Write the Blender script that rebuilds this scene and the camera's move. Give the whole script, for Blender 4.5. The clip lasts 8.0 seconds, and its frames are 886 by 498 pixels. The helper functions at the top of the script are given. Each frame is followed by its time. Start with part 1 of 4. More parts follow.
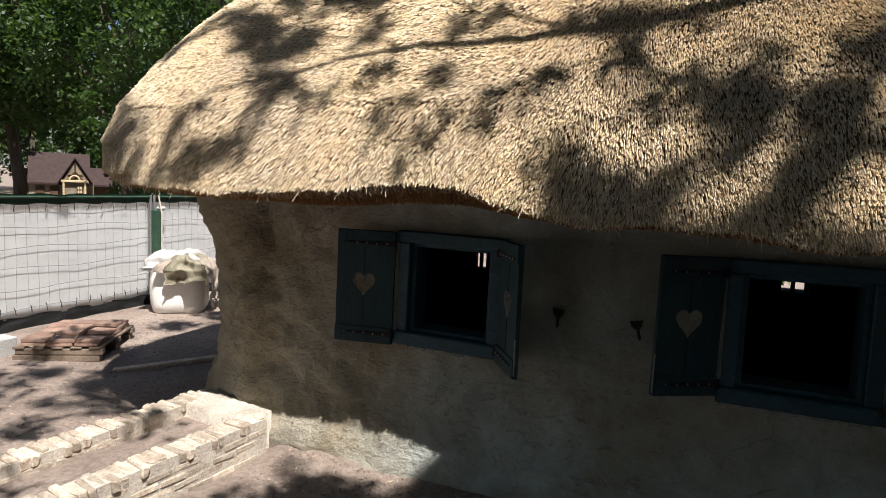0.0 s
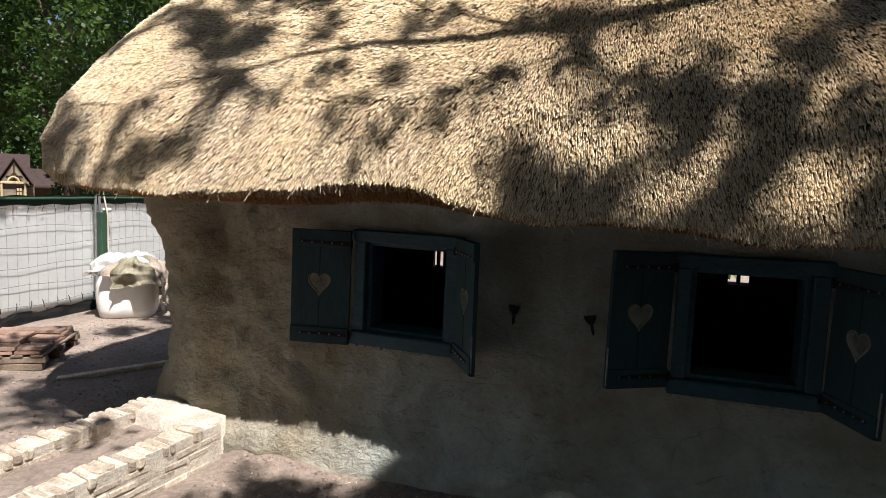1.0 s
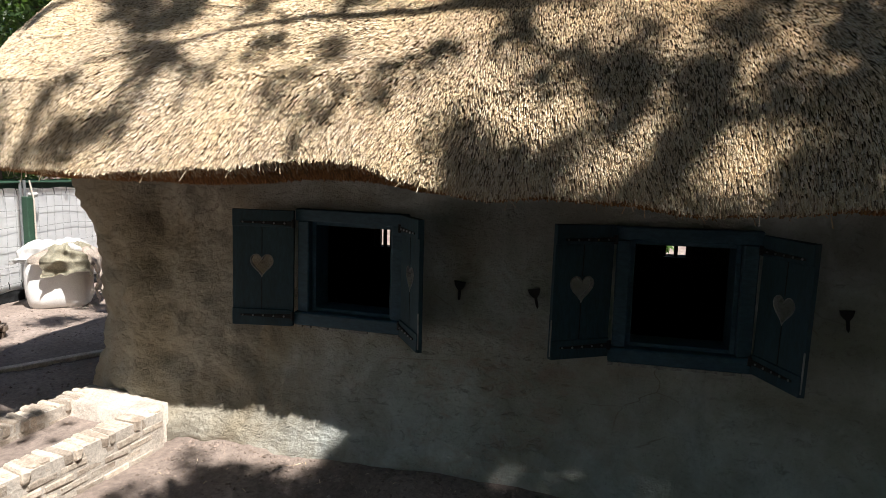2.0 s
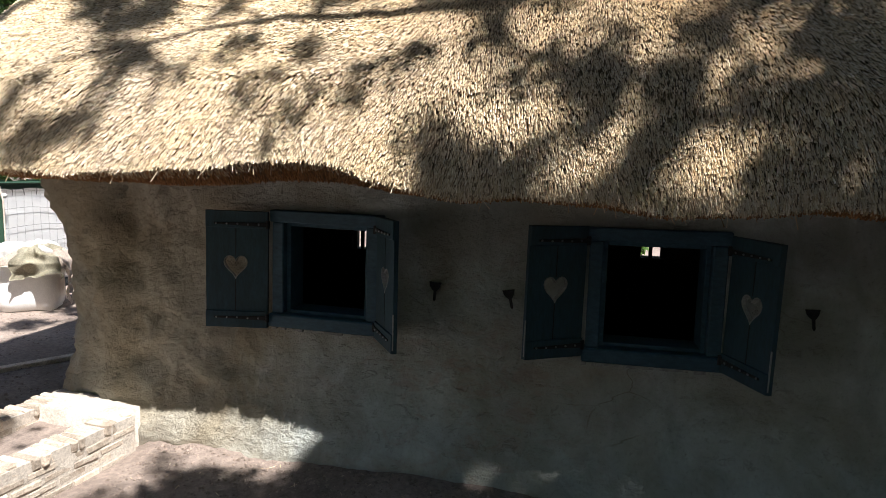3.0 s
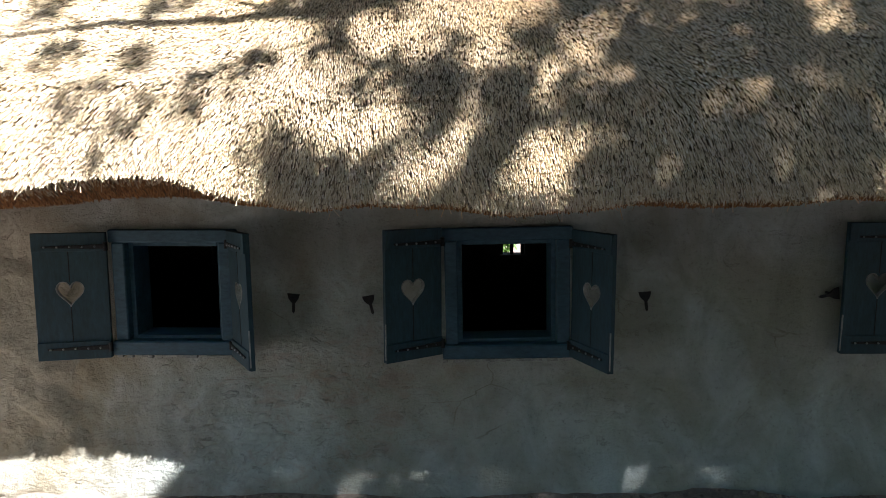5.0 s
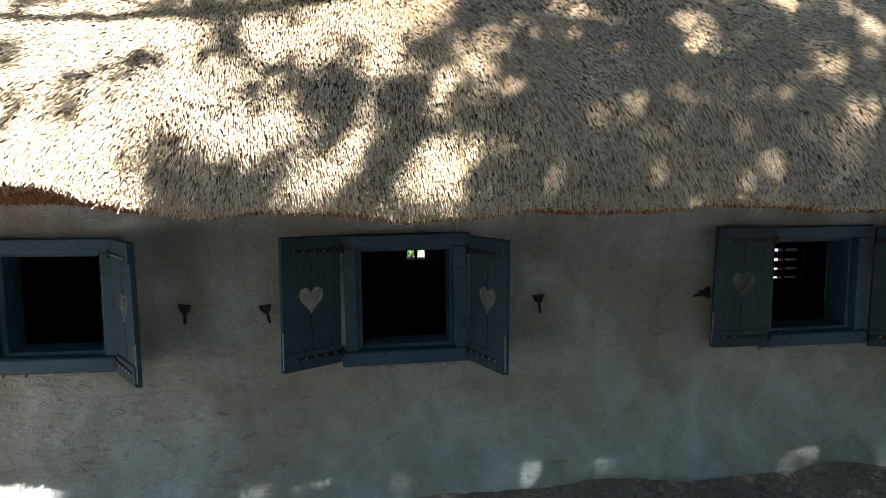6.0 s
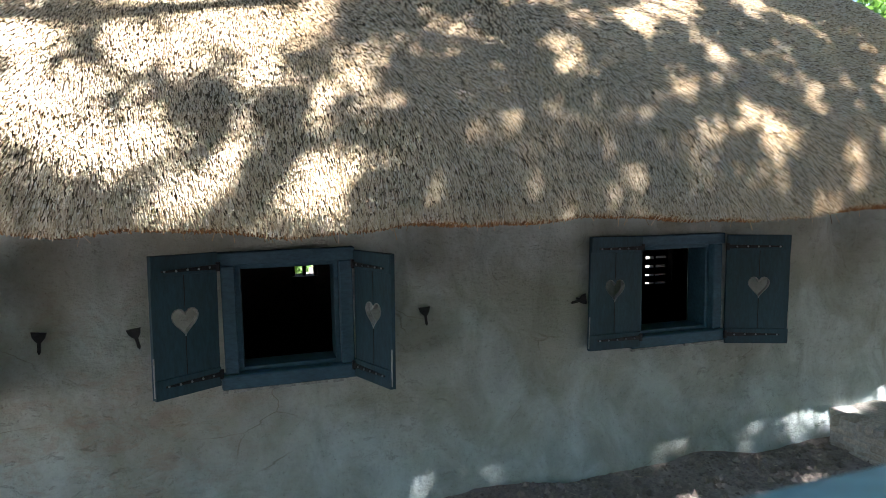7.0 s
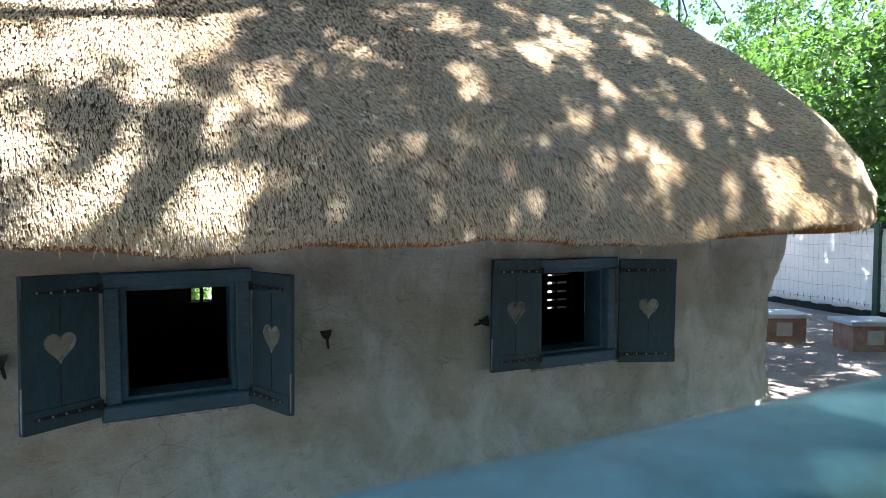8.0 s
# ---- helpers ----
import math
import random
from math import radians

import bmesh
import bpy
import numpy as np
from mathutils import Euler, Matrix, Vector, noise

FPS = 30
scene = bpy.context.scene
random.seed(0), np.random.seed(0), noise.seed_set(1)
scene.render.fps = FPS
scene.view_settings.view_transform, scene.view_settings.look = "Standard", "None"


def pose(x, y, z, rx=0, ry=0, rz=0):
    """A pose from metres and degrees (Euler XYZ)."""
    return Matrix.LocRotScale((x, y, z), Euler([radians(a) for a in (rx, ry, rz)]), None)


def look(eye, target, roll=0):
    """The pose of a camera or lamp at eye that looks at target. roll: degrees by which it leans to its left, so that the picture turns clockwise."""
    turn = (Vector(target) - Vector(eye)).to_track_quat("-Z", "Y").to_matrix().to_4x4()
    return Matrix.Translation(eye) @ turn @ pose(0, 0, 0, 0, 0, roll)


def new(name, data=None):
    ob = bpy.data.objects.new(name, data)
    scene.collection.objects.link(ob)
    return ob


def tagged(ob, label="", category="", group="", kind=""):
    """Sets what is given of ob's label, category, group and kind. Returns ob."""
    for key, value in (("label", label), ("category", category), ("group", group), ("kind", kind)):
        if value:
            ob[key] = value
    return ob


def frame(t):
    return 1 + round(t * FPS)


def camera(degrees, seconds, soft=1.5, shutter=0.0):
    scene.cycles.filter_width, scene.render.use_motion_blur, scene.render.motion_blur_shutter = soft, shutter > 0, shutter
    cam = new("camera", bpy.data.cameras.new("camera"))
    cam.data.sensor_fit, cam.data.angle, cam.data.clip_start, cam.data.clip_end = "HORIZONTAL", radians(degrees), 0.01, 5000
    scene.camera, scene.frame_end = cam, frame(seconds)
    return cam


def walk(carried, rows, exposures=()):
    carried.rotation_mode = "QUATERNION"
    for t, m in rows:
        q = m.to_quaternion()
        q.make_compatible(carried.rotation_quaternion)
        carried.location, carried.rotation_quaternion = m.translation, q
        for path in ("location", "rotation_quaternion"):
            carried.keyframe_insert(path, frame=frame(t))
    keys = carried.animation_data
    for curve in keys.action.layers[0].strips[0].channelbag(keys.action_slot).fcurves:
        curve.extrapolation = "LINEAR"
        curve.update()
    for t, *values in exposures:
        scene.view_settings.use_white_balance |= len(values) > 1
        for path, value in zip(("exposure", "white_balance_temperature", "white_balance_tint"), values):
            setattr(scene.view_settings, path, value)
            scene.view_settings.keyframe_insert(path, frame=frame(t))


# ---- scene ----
cam = camera(71.7, 8.0, soft=0.75)
PATH = [
    (0.0, (0.346, 0.981, 2.181), (-0.434, 2.811, 1.971), 2.6),
    (0.5, (0.352, 0.973, 2.177), (-0.383, 2.822, 1.97), 2.4),
    (1.0, (0.357, 0.987, 2.175), (-0.295, 2.867, 1.969), 2.3),
    (1.5, (0.367, 0.998, 2.16), (-0.178, 2.905, 1.9), 1.7),
    (3.0, (0.418, 0.996, 2.145), (-0.008, 2.933, 1.892), 1.8),
    (3.5, (0.445, 0.992, 2.15), (0.103, 2.949, 1.922), 1.7),
    (4.0, (0.498, 0.992, 2.142), (0.275, 2.968, 1.935), 1.6),
    (4.5, (0.541, 1.001, 2.141), (0.396, 2.982, 1.909), 0.0),
    (6.0, (0.645, 0.955, 2.168), (0.896, 2.927, 1.948), -0.33),
    (6.5, (0.691, 0.951, 2.172), (1.101, 2.897, 1.956), -0.86),
    (7.0, (0.717, 0.946, 2.162), (1.3, 2.851, 1.986), -0.68),
    (7.5, (0.74, 0.938, 2.142), (1.468, 2.796, 2.01), -0.35),
    (8.0, (0.763, 0.932, 2.118), (1.619, 2.737, 2.033), 0.14),
]
cam.data.dof.use_dof, cam.data.dof.focus_distance, cam.data.dof.aperture_fstop = True, 4.5, 6.0
walk(cam, [(t, look(e, g, r)) for t, e, g, r in PATH], exposures=[(0.0, 0.8, 6200, 12), (1.5, 0.95, 6150, 12), (3.0, 1.25, 6000, 12), (4.5, 1.9, 5800, 11), (6.0, 2.75, 5650, 10), (7.0, 3.2, 5550, 10), (8.0, 3.35, 5500, 10)])

# ---- world and sun ----
SUN = Vector((0.383, -0.285, 0.878)).normalized()
world = bpy.data.worlds.new("sky")
scene.world = world
world.use_nodes = True
wn = world.node_tree
sky = wn.nodes.new("ShaderNodeTexSky")
sky.sky_type, sky.sun_disc = "NISHITA", False
sky.sun_elevation = math.asin(SUN.z)
sky.sun_rotation = math.atan2(SUN.x, SUN.y)
wn.links.new(sky.outputs[0], wn.nodes["Background"].inputs[0])
wn.nodes["Background"].inputs[1].default_value = 0.05
sun_lamp = bpy.data.lights.new("sun", "SUN")
sun_lamp.energy, sun_lamp.angle, sun_lamp.color = 5.0, radians(0.53), (1.0, 0.93, 0.82)
sun = new("sun", sun_lamp)
sun.matrix_world = look((0, 0, 30), Vector((0, 0, 30)) - SUN)


# ---- materials ----
def blank(name, rough=0.8, metal=0.0):
    m = bpy.data.materials.new(name)
    m.use_nodes = True
    b = m.node_tree.nodes["Principled BSDF"]
    b.inputs["Roughness"].default_value, b.inputs["Metallic"].default_value = rough, metal
    return m, m.node_tree, b


def ramp(nt, fac, stops):
    r = nt.nodes.new("ShaderNodeValToRGB")
    while len(r.color_ramp.elements) < len(stops):
        r.color_ramp.elements.new(0.5)
    for e, (p, c) in zip(r.color_ramp.elements, stops):
        e.position, e.color = p, (*c, 1)
    nt.links.new(fac, r.inputs[0])
    return r.outputs[0]


def noise_tex(nt, scale, detail=6.0, rough=0.6, stretch=None, distort=0.0, world_space=True):
    n = nt.nodes.new("ShaderNodeTexNoise")
    n.inputs["Scale"].default_value, n.inputs["Detail"].default_value = scale, detail
    n.inputs["Roughness"].default_value, n.inputs["Distortion"].default_value = rough, distort
    if world_space:
        co = nt.nodes.new("ShaderNodeNewGeometry").outputs["Position"]
    else:
        co = nt.nodes.new("ShaderNodeTexCoord").outputs["Object"]
    if stretch:
        mp = nt.nodes.new("ShaderNodeMapping")
        mp.inputs["Scale"].default_value = stretch
        nt.links.new(co, mp.inputs[0])
        co = mp.outputs[0]
    nt.links.new(co, n.inputs["Vector"])
    return n.outputs["Fac"]


def mixc(nt, fac, a, b, mode="MIX"):
    m = nt.nodes.new("ShaderNodeMix")
    m.data_type, m.blend_type = "RGBA", mode
    for sock, v in ((m.inputs[0], fac), (m.inputs[6], a), (m.inputs[7], b)):
        if isinstance(v, (int, float)):
            sock.default_value = v
        elif isinstance(v, tuple):
            sock.default_value = (*v, 1)
        else:
            nt.links.new(v, sock)
    return m.outputs[2]


def bump(nt, b, height, strength=0.5, dist=0.01):
    n = nt.nodes.new("ShaderNodeBump")
    n.inputs["Strength"].default_value, n.inputs["Distance"].default_value = strength, dist
    nt.links.new(height, n.inputs["Height"])
    nt.links.new(n.outputs[0], b.inputs["Normal"])


def surface(name, dark, light, scale, rough=0.85, metal=0.0, fine=None, bumps=0.4, dist=0.006, stretch=None, island=0.0, per_object=0.0, local=False, grain=0.4):
    """Two scales of noise between a dark and a light colour, with relief."""
    m, nt, b = blank(name, rough, metal)
    big = noise_tex(nt, scale, 5, 0.6, stretch, 0.3, not local)
    small = noise_tex(nt, fine or scale * 9, 6, 0.7, stretch, 0.0, not local)
    c = ramp(nt, big, [(0.32, dark), (0.68, light)])
    speckle = ramp(nt, small, [(0.3, (1 - grain,) * 3), (0.7, (1 + grain * 0.45,) * 3)])
    c = mixc(nt, 1.0, c, speckle, "MULTIPLY")
    for amount, node in ((island, "ShaderNodeNewGeometry"), (per_object, "ShaderNodeObjectInfo")):
        if amount:
            rnd = nt.nodes.new(node).outputs["Random Per Island" if node.endswith("Geometry") else "Random"]
            v = ramp(nt, rnd, [(0.0, (1 - amount,) * 3), (1.0, (1 + amount,) * 3)])
            c = mixc(nt, 1.0, c, v, "MULTIPLY")
    nt.links.new(c, b.inputs["Base Color"])
    if bumps:
        bump(nt, b, small, bumps, dist)
    return m


def plaster_material():
    m, nt, b = blank("lime_plaster", 0.92)
    big = noise_tex(nt, 0.9, 5, 0.6, None, 0.6)
    mid = noise_tex(nt, 3.2, 7, 0.65, (1, 1, 0.7), 0.8)
    fine = noise_tex(nt, 38, 8, 0.75)
    c = ramp(nt, mid, [(0.3, (0.355, 0.385, 0.365)), (0.5, (0.49, 0.535, 0.515)), (0.7, (0.60, 0.645, 0.63))])
    stain = ramp(nt, big, [(0.44, (0, 0, 0)), (0.58, (1, 1, 1))])
    c = mixc(nt, stain, c, mixc(nt, 0.5, c, (0.28, 0.25, 0.16)))
    # the old, unpainted loam round the left-hand corner
    geo = nt.nodes.new("ShaderNodeNewGeometry")
    sep = nt.nodes.new("ShaderNodeSeparateXYZ")
    nt.links.new(geo.outputs["Position"], sep.inputs[0])
    add = nt.nodes.new("ShaderNodeMath")
    add.operation = "MULTIPLY_ADD"
    add.inputs[1].default_value = 1.6
    nt.links.new(mid, add.inputs[0])
    nt.links.new(sep.outputs["X"], add.inputs[2])
    rng = nt.nodes.new("ShaderNodeMapRange")
    rng.inputs[1].default_value, rng.inputs[2].default_value = -0.1, -1.3
    nt.links.new(add.outputs[0], rng.inputs[0])
    c = mixc(nt, rng.outputs[0], c, mixc(nt, 0.6, c, (0.30, 0.225, 0.13)))
    speck = ramp(nt, fine, [(0.28, (0.6, 0.58, 0.54)), (0.42, (1, 1, 1)), (0.7, (1.08, 1.08, 1.08))])
    c = mixc(nt, 1.0, c, speck, "MULTIPLY")
    vor = nt.nodes.new("ShaderNodeTexVoronoi")
    vor.feature = "DISTANCE_TO_EDGE"
    vor.inputs["Scale"].default_value = 1.1
    wob = nt.nodes.new("ShaderNodeVectorMath")
    wob.operation = "MULTIPLY_ADD"
    nv = nt.nodes.new("ShaderNodeTexNoise")
    nv.inputs["Scale"].default_value, nv.inputs["Detail"].default_value = 4.0, 8.0
    nt.links.new(nv.outputs["Color"], wob.inputs[0])
    wob.inputs[1].default_value = (0.9, 0.9, 0.9)
    nt.links.new(geo.outputs["Position"], wob.inputs[2])
    nt.links.new(wob.outputs[0], vor.inputs["Vector"])
    gate = ramp(nt, noise_tex(nt, 1.7, 3), [(0.56, (0, 0, 0)), (0.66, (1, 1, 1))])
    line = ramp(nt, vor.outputs["Distance"], [(0.0, (0.7, 0.7, 0.7)), (0.007, (0, 0, 0))])
    crack = mixc(nt, 1.0, line, gate, "MULTIPLY")
    c = mixc(nt, crack, c, (0.2, 0.17, 0.13))
    # rubbed patches where the reddish loam shows through, below the first two windows
    off = nt.nodes.new("ShaderNodeVectorMath")
    off.operation = "DISTANCE"
    off.inputs[1].default_value = (-0.35, 4.95, 0.62)
    nt.links.new(geo.outputs["Position"], off.inputs[0])
    near = nt.nodes.new("ShaderNodeMapRange")
    near.inputs[1].default_value, near.inputs[2].default_value = 1.5, 0.3
    nt.links.new(off.outputs["Value"], near.inputs[0])
    rub = ramp(nt, noise_tex(nt, 4.5, 8, 0.7, (1, 1, 1.6), 0.5), [(0.5, (0, 0, 0)), (0.62, (0.75, 0.75, 0.75))])
    c = mixc(nt, mixc(nt, 1.0, rub, near.outputs[0], "MULTIPLY"), c, mixc(nt, 0.55, c, (0.36, 0.22, 0.16)))
    # short torn edges and flakes in the skin of the plaster
    torn = noise_tex(nt, 9, 4, 0.55, (1, 1, 1.7), 0.6)
    flake = ramp(nt, torn, [(0.615, (0, 0, 0)), (0.63, (1, 1, 1)), (0.67, (0.1, 0.1, 0.1))])
    where = ramp(nt, noise_tex(nt, 1.3, 4, 0.6), [(0.45, (0, 0, 0)), (0.56, (1, 1, 1))])
    flake = mixc(nt, 1.0, flake, where, "MULTIPLY")
    c = mixc(nt, mixc(nt, 1.0, flake, (0.3, 0.3, 0.3), "MULTIPLY"), c, (0.17, 0.14, 0.11))
    nt.links.new(c, b.inputs["Base Color"])
    lumps = noise_tex(nt, 16, 6, 0.65, (1, 1, 1.3), 0.2)
    h = mixc(nt, 0.5, lumps, mixc(nt, 0.4, mid, fine))
    h = mixc(nt, mixc(nt, 1.0, flake, (0.35, 0.35, 0.35), "MULTIPLY"), h, (0.0, 0.0, 0.0))
    bump(nt, b, h, 1.0, 0.06)
    return m


def reed_material(name, stops):
    m, nt, b = blank(name, 0.7)
    rnd = nt.nodes.new("ShaderNodeNewGeometry").outputs["Random Per Island"]
    c = ramp(nt, rnd, stops)
    patch = ramp(nt, noise_tex(nt, 1.3, 4, 0.6), [(0.3, (0.85, 0.85, 0.88)), (0.7, (1.1, 1.07, 1.0))])
    c = mixc(nt, 1.0, c, patch, "MULTIPLY")
    nt.links.new(c, b.inputs["Base Color"])
    return m


def leaf_material(name, a, b_, c_):
    m, nt, b = blank(name, 0.5)
    rnd = nt.nodes.new("ShaderNodeNewGeometry").outputs["Random Per Island"]
    col = ramp(nt, rnd, [(0.0, a), (0.5, b_), (1.0, c_)])
    nt.links.new(col, b.inputs["Base Color"])
    tr = nt.nodes.new("ShaderNodeBsdfTranslucent")
    nt.links.new(mixc(nt, 0.5, col, (0.16, 0.3, 0.03)), tr.inputs[0])
    mx = nt.nodes.new("ShaderNodeMixShader")
    mx.inputs[0].default_value = 0.36
    out = nt.nodes["Material Output"]
    nt.links.new(b.outputs[0], mx.inputs[1])
    nt.links.new(tr.outputs[0], mx.inputs[2])
    nt.links.new(mx.outputs[0], out.inputs[0])
    return m


PLASTER = plaster_material()
# Inside walls coloured far darker than the outer plaster, for the room's dimness
INSIDE_DIM = surface("dim_inside_plaster", (0.05, 0.04, 0.032), (0.09, 0.075, 0.06), 1.5)
REED = reed_material("reed", [(0.0, (0.13, 0.085, 0.045)), (0.14, (0.36, 0.27, 0.165)), (0.3, (0.61, 0.475, 0.30)), (0.75, (0.76, 0.635, 0.45)), (1.0, (0.85, 0.76, 0.61))])
REED_CUT = reed_material("reed_ends", [(0.0, (0.16, 0.07, 0.025)), (0.5, (0.36, 0.17, 0.06)), (1.0, (0.5, 0.28, 0.11))])
# Bed coloured dark so that the gaps between the pale reeds read as shaded
SHADED_THATCH = surface("thatch_bed", (0.06, 0.04, 0.02), (0.17, 0.12, 0.068), 14, 0.95, fine=90, bumps=0.9, dist=0.02)
FRAME_PAINT = surface("blue_frame_paint", (0.034, 0.082, 0.122), (0.056, 0.125, 0.18), 5, 0.62, fine=45, stretch=(0.4, 1, 1), bumps=0.6, dist=0.003)
SHUTTER_PAINT = surface("dark_blue_shutter_paint", (0.012, 0.042, 0.06), (0.023, 0.066, 0.09), 6, 0.65, fine=60, stretch=(1, 1, 0.25), bumps=0.25, dist=0.003)
RAW_EDGE = surface("worn_pale_edge", (0.25, 0.25, 0.24), (0.5, 0.5, 0.48), 20)
IRON = surface("black_iron", (0.012, 0.012, 0.014), (0.03, 0.03, 0.032), 30, 0.5, 0.6)
NAIL = surface("bright_nail", (0.3, 0.3, 0.32), (0.6, 0.6, 0.62), 30, 0.3, 0.9, bumps=0)
SOIL = surface("dry_soil", (0.2, 0.155, 0.13), (0.37, 0.30, 0.255), 0.9, 0.95, fine=22, bumps=0.9, dist=0.03)
CLOD = surface("soil_clods", (0.2, 0.15, 0.12), (0.36, 0.29, 0.245), 6, 0.95, fine=40, island=0.3)
BRICK = surface("old_brick", (0.44, 0.35, 0.27), (0.68, 0.6, 0.5), 9, 0.95, fine=45, bumps=1.0, dist=0.012, per_object=0.3)
RED_BRICK = surface("red_brick", (0.22, 0.13, 0.10), (0.38, 0.26, 0.2), 5, 0.9, fine=60, bumps=0.5, per_object=0.25)
MORTAR = surface("sandy_mortar", (0.46, 0.4, 0.34), (0.68, 0.62, 0.54), 4, 0.95, fine=40, bumps=0.8, dist=0.015)
SHEET = surface("white_sheet", (0.88, 0.89, 0.9), (0.93, 0.94, 0.94), 1.2, 0.6, fine=8, bumps=0.1, dist=0.02, grain=0.06)
GREEN_HEM = surface("green_hem", (0.02, 0.06, 0.035), (0.035, 0.085, 0.05), 6, 0.6)
BLACK_SKIRT = surface("black_skirt", (0.015, 0.016, 0.018), (0.04, 0.042, 0.045), 4, 0.7)
WIRE = surface("galvanised_wire", (0.2, 0.21, 0.21), (0.34, 0.35, 0.35), 20, 0.5, 0.3, bumps=0)
STEEL = surface("galvanised_steel", (0.3, 0.32, 0.33), (0.5, 0.52, 0.54), 12, 0.4, 0.7)
WOOD = surface("grey_wood", (0.13, 0.095, 0.07), (0.3, 0.235, 0.18), 3, 0.85, fine=50, stretch=(1, 0.15, 1), island=0.25)
BAG = surface("white_woven_bag", (0.76, 0.75, 0.73), (0.88, 0.87, 0.85), 4, 0.75, fine=60, bumps=0.15, grain=0.12)
CLOTH_PINK = surface("pale_pink_cloth", (0.6, 0.5, 0.42), (0.76, 0.67, 0.58), 5, 0.9, fine=50)
CLOTH_OLIVE = surface("olive_tarpaulin", (0.44, 0.40, 0.29), (0.60, 0.56, 0.43), 5, 0.8, fine=50)
CONCRETE = surface("concrete", (0.4, 0.4, 0.39), (0.55, 0.55, 0.53), 3, 0.9, fine=50)
RAIL_PAINT = surface("teal_rail_paint", (0.07, 0.172, 0.178), (0.105, 0.215, 0.222), 7, 0.42, fine=30, bumps=0.05)
BARK = surface("bark", (0.05, 0.038, 0.028), (0.13, 0.105, 0.08), 3, 0.95, fine=25, stretch=(1, 1, 0.25), bumps=1.0, dist=0.03)
# Leaf green darkened to carry the shade within the woods
LEAF_SHADED = leaf_material("shaded_oak_leaf", (0.016, 0.04, 0.01), (0.034, 0.075, 0.016), (0.065, 0.115, 0.024))
# Lighter green that carries the sunlight on the right-hand trees
LEAF_SUNLIT = leaf_material("sunlit_leaf", (0.04, 0.095, 0.016), (0.08, 0.16, 0.032), (0.12, 0.21, 0.05))
# Red tile and cream wall darkened to carry the tree shade over the house
ROOF_RED_SHADED = surface("shaded_red_roof_tile", (0.022, 0.011, 0.01), (0.052, 0.024, 0.021), 4, 0.8, fine=20)
FAR_WALL_SHADED = surface("shaded_cream_wall", (0.2, 0.16, 0.11), (0.32, 0.27, 0.2), 2)
FAR_WOOD = surface("brown_timber", (0.06, 0.035, 0.02), (0.12, 0.07, 0.04), 4)
CREAM_TRIM = surface("cream_trim", (0.55, 0.42, 0.24), (0.7, 0.58, 0.38), 6)
RED_CLOTH = surface("red_awning", (0.4, 0.04, 0.03), (0.55, 0.07, 0.05), 3)
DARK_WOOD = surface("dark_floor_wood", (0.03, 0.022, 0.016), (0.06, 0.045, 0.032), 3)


# ---- mesh helpers ----
def finish(bm, name, material, smooth=False):
    me = bpy.data.meshes.new(name)
    bm.to_mesh(me)
    bm.free()
    me.materials.append(material)
    if smooth:
        me.polygons.foreach_set("use_smooth", [True] * len(me.polygons))
    return me


def part(name, bm, material, parent, label="", smooth=False):
    ob = new(name, finish(bm, name, material, smooth))
    ob.parent = parent
    return tagged(ob, label)


def arrays(name, verts, faces, material, smooth=False):
    me = bpy.data.meshes.new(name)
    n, k = faces.shape
    me.vertices.add(len(verts))
    me.vertices.foreach_set("co", np.ascontiguousarray(verts, dtype=np.float32).ravel())
    me.loops.add(n * k)
    me.loops.foreach_set("vertex_index", np.ascontiguousarray(faces, dtype=np.int32).ravel())
    me.polygons.add(n)
    me.polygons.foreach_set("loop_start", np.arange(0, n * k, k, dtype=np.int32))
    me.polygons.foreach_set("use_smooth", [smooth] * n)
    me.update(calc_edges=True)
    me.materials.append(material)
    return me


def box(bm, x0, x1, y0, y1, z0, z1, bevel=0.0, m=None, wobble=0.0):
    r = bmesh.ops.create_cube(bm, size=1)
    vs = r["verts"]
    for v in vs:
        v.co = Vector((x0 + (v.co.x + 0.5) * (x1 - x0), y0 + (v.co.y + 0.5) * (y1 - y0), z0 + (v.co.z + 0.5) * (z1 - z0)))
        if wobble:
            v.co += Vector([random.uniform(-wobble, wobble) for _ in range(3)])
    if bevel:
        es = list({e for v in vs for e in v.link_edges})
        out = bmesh.ops.bevel(bm, geom=es, offset=bevel, segments=1, affect="EDGES")
        vs = list({v for f in out["faces"] for v in f.verts} | {v for v in vs if v.is_valid})
    if m is not None:
        bmesh.ops.transform(bm, matrix=m, verts=vs)
    return vs


def tube(bm, points, radii, sides=8, caps=True):
    rings = []
    pts = [Vector(p) for p in points]
    for i, p in enumerate(pts):
        d = (pts[min(i + 1, len(pts) - 1)] - pts[max(i - 1, 0)]).normalized()
        q = d.to_track_quat("Z", "Y")
        r = radii[i] if isinstance(radii, (list, tuple)) else radii
        rings.append([bm.verts.new(p + q @ Vector((r * math.cos(2 * math.pi * k / sides), r * math.sin(2 * math.pi * k / sides), 0))) for k in range(sides)])
    for a, b in zip(rings, rings[1:]):
        for k in range(sides):
            bm.faces.new((a[k], a[(k + 1) % sides], b[(k + 1) % sides], b[k]))
    if caps:
        bm.faces.new(rings[0][::-1])
        bm.faces.new(rings[-1])
    return rings


def empty(name, label, category, group="", kind="", m=None):
    ob = new(name)
    if m is not None:
        ob.matrix_world = m
    return tagged(ob, label, category, group, kind)


def smoothstep(a, b, x):
    t = np.clip((np.asarray(x, float) - a) / (b - a), 0, 1)
    return t * t * (3 - 2 * t)


